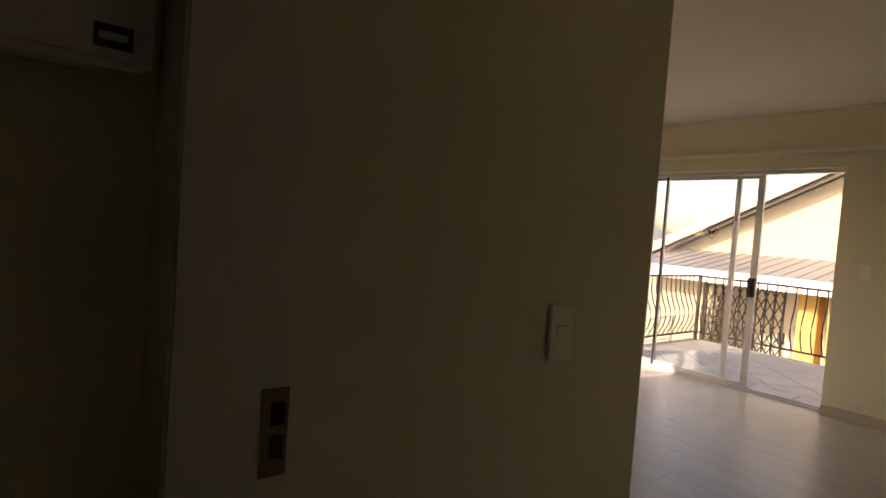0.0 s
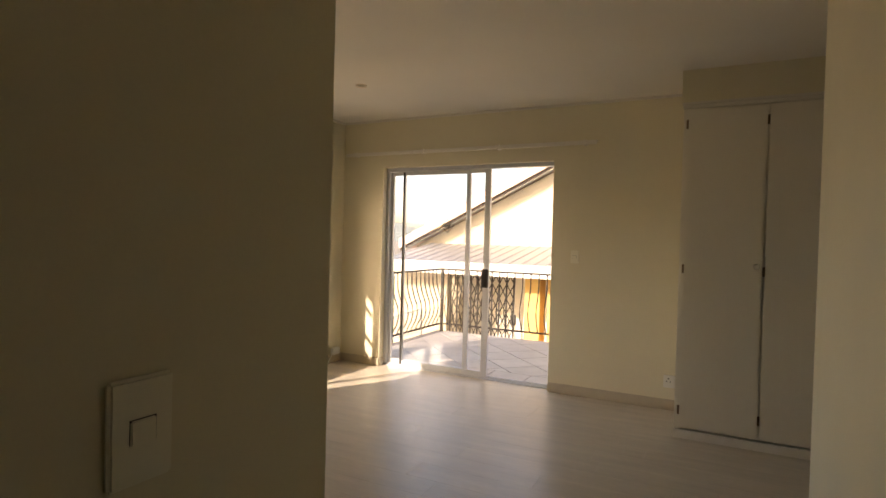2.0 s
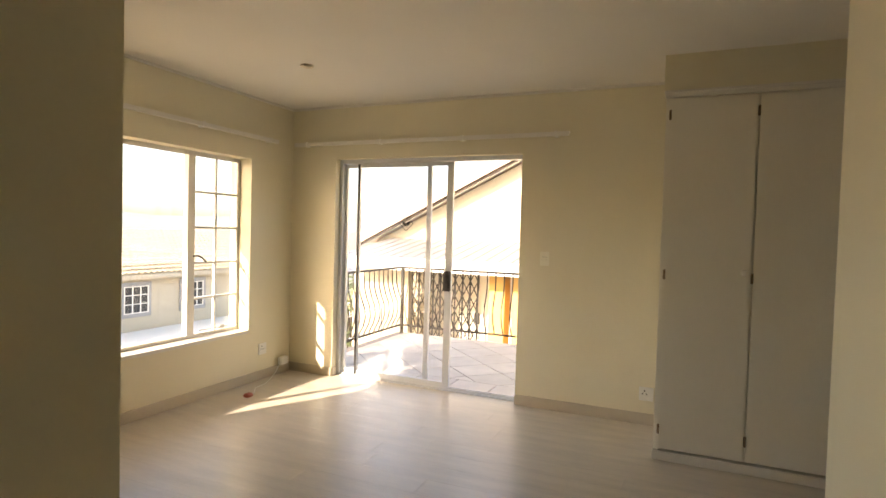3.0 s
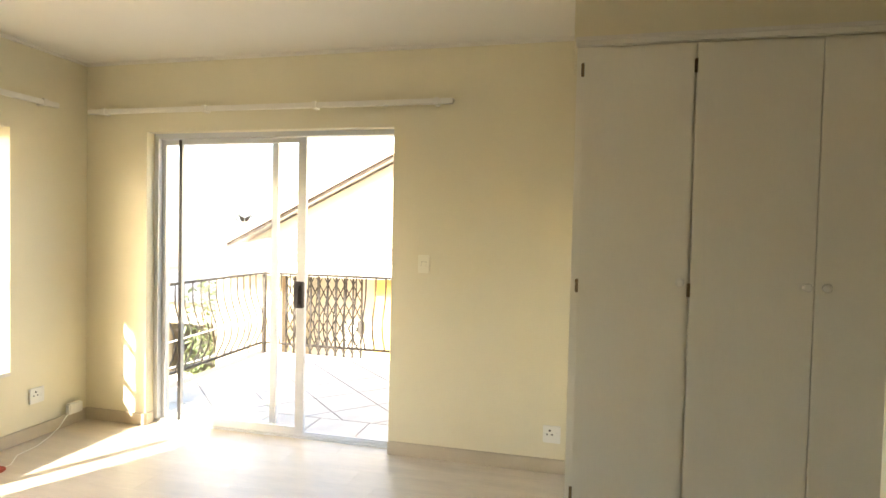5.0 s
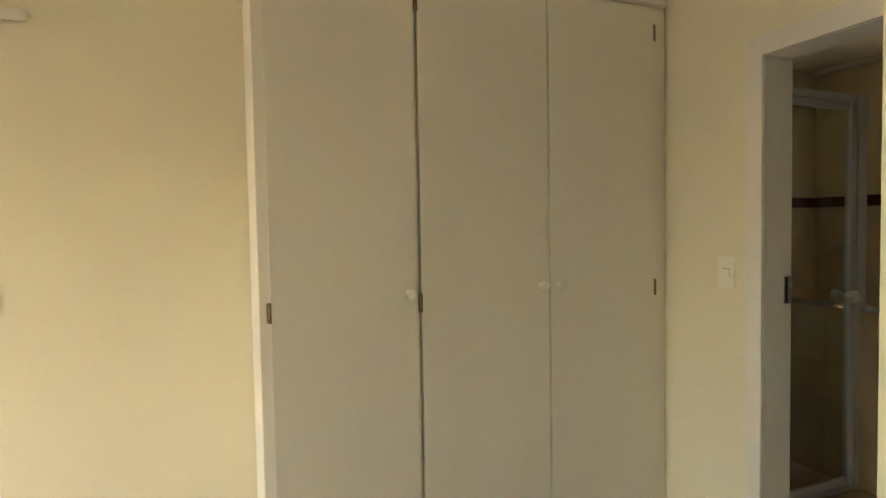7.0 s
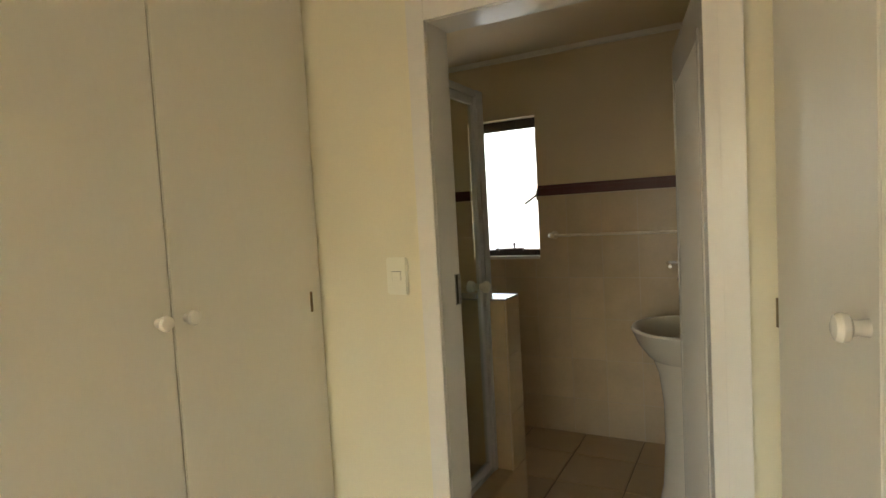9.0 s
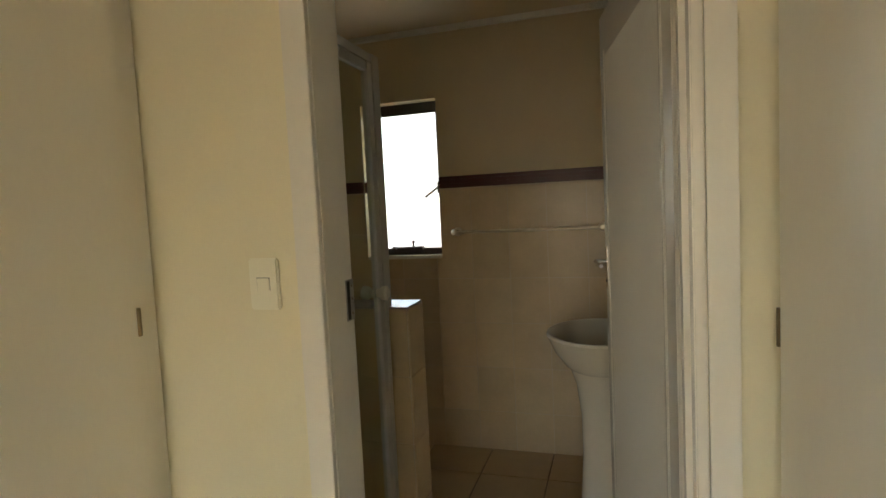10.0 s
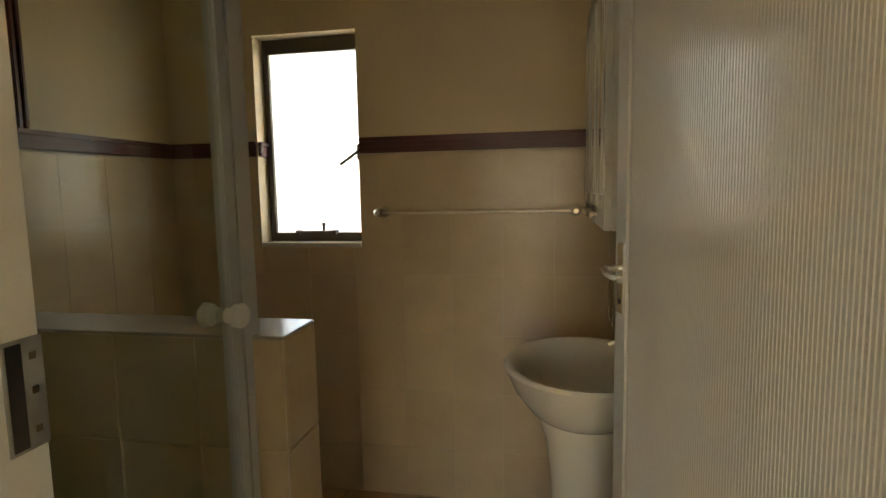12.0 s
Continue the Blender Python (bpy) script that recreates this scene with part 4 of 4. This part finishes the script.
def outbuilding():
    """Low garage beside the neighbouring house, with an open bay."""
    g = thing("outbuilding", "white plastered outbuilding with an open dark bay", "outbuilding")
    front = pierced('x', -11.0, -7.08, 12.2, 12.4, -2.8, -0.15, [(-9.1, -7.45, -1.75, -0.62)])
    part("wall", front, M_EXT, g)
    part("wall", box(-11.0, -10.8, 12.4, 15.5, -2.8, -0.15), M_EXT, g)
    part("wall", box(-7.28, -7.08, 12.4, 15.5, -2.8, -0.15), M_EXT, g)
    part("wall", box(-11.0, -7.08, 15.5, 15.7, -2.8, -0.15), M_EXT, g)
    part("lintel", box(-9.2, -7.35, 12.12, 12.2, -0.62, -0.48, bevel=0.01), M_TRIM, g, "white lintel over the bay")
    part("sill", box(-9.2, -7.35, 12.10, 12.2, -1.85, -1.75, bevel=0.01), M_TRIM, g)
    part("shutter", box(-9.1, -7.45, 13.20, 13.24, -1.75, -0.62), M_METALROOF, g, "grey roller shutter")
    b = bmesh.new()
    for k in range(17):
        x = -11.1 + 0.24 * k
        va = [b.verts.new((x + u, 11.9, -0.14 + v)) for u, v in ((0, 0), (0.05, 0.03), (0.10, 0.0), (0.24, 0.0))]
        vb = [b.verts.new((x + u, 15.8, 0.22 + v)) for u, v in ((0, 0), (0.05, 0.03), (0.10, 0.0), (0.24, 0.0))]
        for q in range(3):
            b.faces.new((va[q], va[q + 1], vb[q + 1], vb[q]))
    part("roof", b, M_METALROOF, g, "ribbed sheet roof")


outbuilding()


def stair_rail():
    """Handrail of the neighbour's outside steps."""
    t = thing("stair_handrail", "thin steel handrail along outside steps", "handrail")
    for z0, z1, name in ((0.0, -0.72, "top_rail"), (-0.42, -1.10, "lower_rail")):
        b = bmesh.new()
        tube(b, [(-5.55, 9.7, z0), (-7.7, 8.75, z1)], 0.016, 8)
        part(name, b, M_METALROOF, t, smooth=True)
    for k, z in ((0.0, 0.0), (0.5, -0.36), (1.0, -0.72)):
        x, y = -5.55 - 2.15 * k, 9.7 - 0.95 * k
        part("post", box(x - 0.02, x + 0.02, y - 0.02, y + 0.02, -2.8, z + 0.01, bevel=0.003), M_METALROOF, t)


stair_rail()


def trellis_gate():
    t = thing("trellis_gate", "black folding steel trellis security gate", "security gate")
    x0, x1, y, z0, z1 = -5.3, -3.95, 10.45, -1.2, 0.80
    n = 9
    step = (x1 - x0) / n
    for k in range(n + 1):
        x = x0 + step * k
        part("upright", box(x - 0.014, x + 0.014, y - 0.012, y + 0.012, z0, z1), M_IRON, t)
    b = bmesh.new()
    m = 7
    dz = (z1 - z0) / m
    for k in range(n):
        for j in range(m):
            x, z = x0 + step * k, z0 + dz * j
            tube(b, [(x, y - 0.02, z), (x + step, y - 0.02, z + dz)], 0.010, 4)
            tube(b, [(x, y + 0.02, z + dz), (x + step, y + 0.02, z)], 0.010, 4)
    part("lattice", b, M_IRON, t, "crossed lattice bars")
    part("gate_lock", box(-4.0, -3.9, y - 0.04, y + 0.03, -0.25, -0.05, bevel=0.01), M_BLACK, t)


trellis_gate()


# ---- the house across, seen from the window ----
def far_house():
    h = thing("far_house", "beige two-storey house with a buff tiled roof", "house")
    x = -19.0
    part("wall", box(x - 7, x, 4.0, 24.0, -5.0, -0.35), M_EXT, h)
    b = bmesh.new()
    n = 14
    xe, xr, ze, zr = x + 0.5, x - 4.5, -0.45, 1.15
    for k in range(n):
        u0, u1 = k / n, (k + 1) / n
        xa, xb = xe + (xr - xe) * u0, xe + (xr - xe) * u1
        za, zb = ze + (zr - ze) * u0, ze + (zr - ze) * u1
        y = 3.5
        while y < 24.5:
            vs = [(xa, y, za + 0.05), (xa, y + 0.12, za + 0.11), (xa, y + 0.25, za + 0.05), (xb, y + 0.25, zb), (xb, y + 0.12, zb + 0.06), (xb, y, zb)]
            v = [b.verts.new(p) for p in vs]
            b.faces.new((v[0], v[1], v[4], v[5]))
            b.faces.new((v[1], v[2], v[3], v[4]))
            y += 0.25
    part("roof", b, M_ROOFB, h, "buff interlocking roof tiles")
    part("fascia", box(x + 0.42, x + 0.5, 3.5, 24.5, -0.60, -0.44), M_EXT, h)
    for y in (6.3, 9.6, 12.0, 14.6, 17.2, 20.0):
        w = part("window", box(x, x + 0.06, y - 0.15, y + 1.15, -2.05, -0.75), M_METALROOF, h, "window with a grey plaster surround")
        part("pane", box(x + 0.05, x + 0.07, y, y + 1.0, -1.9, -0.9), M_BLACK, w)
        for q in (0.0, 0.33, 0.66, 0.97):
            part("window_frame", box(x + 0.07, x + 0.10, y + q, y + q + 0.035, -1.9, -0.9), M_TRIM, w)
        for z in (-1.9, -1.57, -1.24, -0.93):
            part("window_frame", box(x + 0.072, x + 0.098, y, y + 1.0, z, z + 0.03), M_TRIM, w)
    part("garage_roof", box(x + 0.1, x + 5.0, 5.0, 22.0, -2.75, -2.55), M_TRIM, h, "white flat garage roof")
    part("garage_wall", box(x + 0.1, x + 4.8, 5.2, 21.8, -5.0, -2.75), M_EXT, h)
    for y in (6.0, 10.0, 14.0, 18.0):
        part("garage_door", box(x + 4.8, x + 4.86, y, y + 2.6, -5.0, -2.95), M_METALROOF, h, "grey garage door")


far_house()

# ---- ground and distance ----
b = bmesh.new()
bmesh.ops.create_grid(b, x_segments=40, y_segments=40, size=2500)
for v in b.verts:
    v.co.z = -5.0
solid("ground", b, M_GROUND, "dry earth and paving between the houses", "ground", STR)
solid("yard", box(-13, 14, 5.7, 30, -5.0, -2.8), M_GROUND, "raised paved yard of the neighbouring house", "yard", STR)
b = bmesh.new()
ring = []
for k in range(121):
    a = 2 * math.pi * k / 120
    z = 22 + 16 * noise.noise(Vector((math.cos(a) * 3, math.sin(a) * 3, 0.3))) + 6 * noise.noise(Vector((math.cos(a) * 14, math.sin(a) * 14, 0.9)))
    ring.append((b.verts.new((900 * math.cos(a), 900 * math.sin(a), -6)), b.verts.new((1000 * math.cos(a), 1000 * math.sin(a), z))))
for p, q in zip(ring, ring[1:]):
    b.faces.new((p[0], q[0], q[1], p[1]))
solid("backdrop", b, M_HILL, "low hazy hills on the horizon", "hills", STR)


def shrub(x, y, z0, h):
    s = thing("shrub", "leafy green garden shrub beside the balcony", "shrub")
    b = bmesh.new()
    rnd = random.Random(4)
    for k in range(7):
        a = rnd.uniform(0, 6.28)
        tube(b, [(x, y, z0), (x + 0.15 * math.cos(a), y + 0.15 * math.sin(a), z0 + h * 0.5), (x + 0.4 * math.cos(a), y + 0.4 * math.sin(a), z0 + h * rnd.uniform(0.8, 1.0))], 0.02, 5)
    part("trunk", b, M_SHADE_BARK, s)
    b = bmesh.new()
    for k in range(900):
        a, r = rnd.uniform(0, 6.28), rnd.uniform(0, 0.6) ** 0.7
        z = z0 + h * rnd.uniform(0.35, 1.05)
        c = Vector((x + r * math.cos(a), y + r * math.sin(a), z))
        m = Matrix.Translation(c) @ Euler((rnd.uniform(0, 6), rnd.uniform(0, 6), rnd.uniform(0, 6))).to_matrix().to_4x4()
        vs = [b.verts.new(m @ Vector(p)) for p in ((-0.02, -0.09, 0), (0.02, -0.03, 0.008), (0.016, 0.06, 0), (-0.022, 0.05, 0.006))]
        b.faces.new(vs)
    part("crown", b, M_LEAF, s)


shrub(-6.95, 11.1, -2.8, 3.1)

# ---- floors and tiles, laid last ----
fl = thing("floor", "pale laminate plank floor with a soft sheen", "floor", STR)
part("screed", box(XW - 0.001, XE + 0.06, -1.8, YN + 0.07, -0.05, -0.008), M_SKIRT, fl)
rnd = random.Random(7)
y = -1.8
row = 0
while y < YN + 0.07:
    y1 = min(y + 0.19, YN + 0.07)
    x = XW - rnd.uniform(0.0, 1.1)
    while x < XE + 0.05:
        x1 = x + 1.25
        p, q = max(x, XW), min(x1, XE + 0.05)
        if q - p > 0.03:
            o = part("plank", prism([(p + 0.0004, y + 0.0004), (q - 0.0004, y + 0.0004), (q - 0.0004, y1 - 0.0004), (p + 0.0004, y1 - 0.0004)], -0.008, 0.0, 0.0006), M_FLOOR, fl)
        x = x1
    y += 0.19
    row += 1

bf = thing("balcony_paving", "square stone balcony tiles laid diagonally with dark joints", "balcony tiles", STR)
planes = [(1, 0, XB + 0.06), (-1, 0, -XBE), (0, 1, YN + 0.55), (0, -1, -YB - 0.05)]
T = 0.40
for i in range(-16, 17):
    for j in range(-16, 17):
        c, s = math.cos(radians(45)), math.sin(radians(45))
        g = 0.006
        sq = [(i * T + g, j * T + g), ((i + 1) * T - g, j * T + g), ((i + 1) * T - g, (j + 1) * T - g), (i * T + g, (j + 1) * T - g)]
        poly = clipped([(-1.9 + c * u - s * v, 6.6 + s * u + c * v) for u, v in sq], planes)
        if len(poly) > 2 and area(poly) > 0.002:
            part("tile", prism(poly, -0.024, -0.016), M_BTILE, bf)
x = XB + 0.06
while x < XBE:
    part("tile", prism([(x + 0.005, YN + 0.25), (x + 0.395, YN + 0.25), (x + 0.395, YN + 0.54), (x + 0.005, YN + 0.54)], -0.024, -0.016), M_BTILE, bf)
    x += 0.40

bt = thing("bathroom_floor", "tan ceramic floor tiles with dark grout", "tiled floor", STR, m=B)
sub = [(1, 0, 0.012)]
part("screed", prism(clipped([(-0.3, BS), (BE, BS), (BE, BN), (-0.3, BN)], sub), -0.05, -0.006), M_FGROUT, bt)
for i in range(7):
    for j in range(7):
        x0, y0 = BE - 0.32 - 0.357 * (i - 0), 0.44 - 0.357 * 3 + 0.357 * j
        sq = [(x0 + 0.003, y0 + 0.003), (x0 + 0.354, y0 + 0.003), (x0 + 0.354, y0 + 0.354), (x0 + 0.003, y0 + 0.354)]
        poly = clipped(sq, sub + [(-1, 0, -BE), (0, 1, BS), (0, -1, -BN)])
        if len(poly) > 2 and area(poly) > 0.001:
            part("tile", prism(poly, -0.006, 0.0), M_FTILE, bt)

wt = thing("wall_tiles_east", "beige ceramic wall tiles below the red border", "wall tiles", STR, m=B)
GX = 0.0075


def tile_field(parent, axis, c, side, a_start, a0, a1, hole=None):
    lo, hi = sorted((c, c + side * 0.004))
    b = bmesh.new()
    segs = [(a0, a1, 0.0, 1.540)] if hole is None else [(a0, hole[0], 0, 1.540), (hole[1], a1, 0, 1.540), (hole[0], hole[1], 0, hole[2])]
    for p, q, r, t in segs:
        bx(b, lo, hi, p, q, r, t) if axis == 'y' else bx(b, p, q, lo, hi, r, t)
    part("grout", b, M_GROUT, parent)
    k0 = int((a0 - a_start) / 0.2160) - 2
    for k in range(k0, k0 + 16):
        p, q = max(a0, a_start + 0.2160 * k + 0.0015), min(a1, a_start + 0.2160 * (k + 1) - 0.0015)
        for r in range(7):
            zt, zb = min(1.538, 1.275 - 0.262 * (r - 1) - 0.0015), max(0.002, 1.275 - 0.262 * r + 0.0015)
            pieces = [(p, q, zb, zt)]
            if hole and q > hole[0] and p < hole[1] and zt > hole[2]:
                pieces = [(p, min(q, hole[0]), zb, zt), (max(p, hole[1]), q, zb, zt), (max(p, hole[0]), min(q, hole[1]), zb, min(zt, hole[2]))]
            for u, v, z0, z1 in pieces:
                if v - u > 0.008 and z1 - z0 > 0.008:
                    d0, d1 = sorted((c + side * 0.004, c + side * 0.0055))
                    bb = box(d0, d1, u, v, z0, z1) if axis == 'y' else box(u, v, d0, d1, z0, z1)
                    part("tile", bb, M_WTILE, parent)


tile_field(wt, 'y', BE, -1, 0.078, BS, BN, (0.694, 1.170, 1.133))
wt = thing("wall_tiles_north", "beige ceramic wall tiles in the shower", "wall tiles", STR, m=B)
tile_field(wt, 'x', BN, -1, 0.1, 0.1, BE - 0.006)
wt = thing("wall_tiles_south", "beige ceramic wall tiles behind the basin", "wall tiles", STR, m=B)
tile_field(wt, 'x', BS, 1, 0.1, 0.1, BE - 0.006)
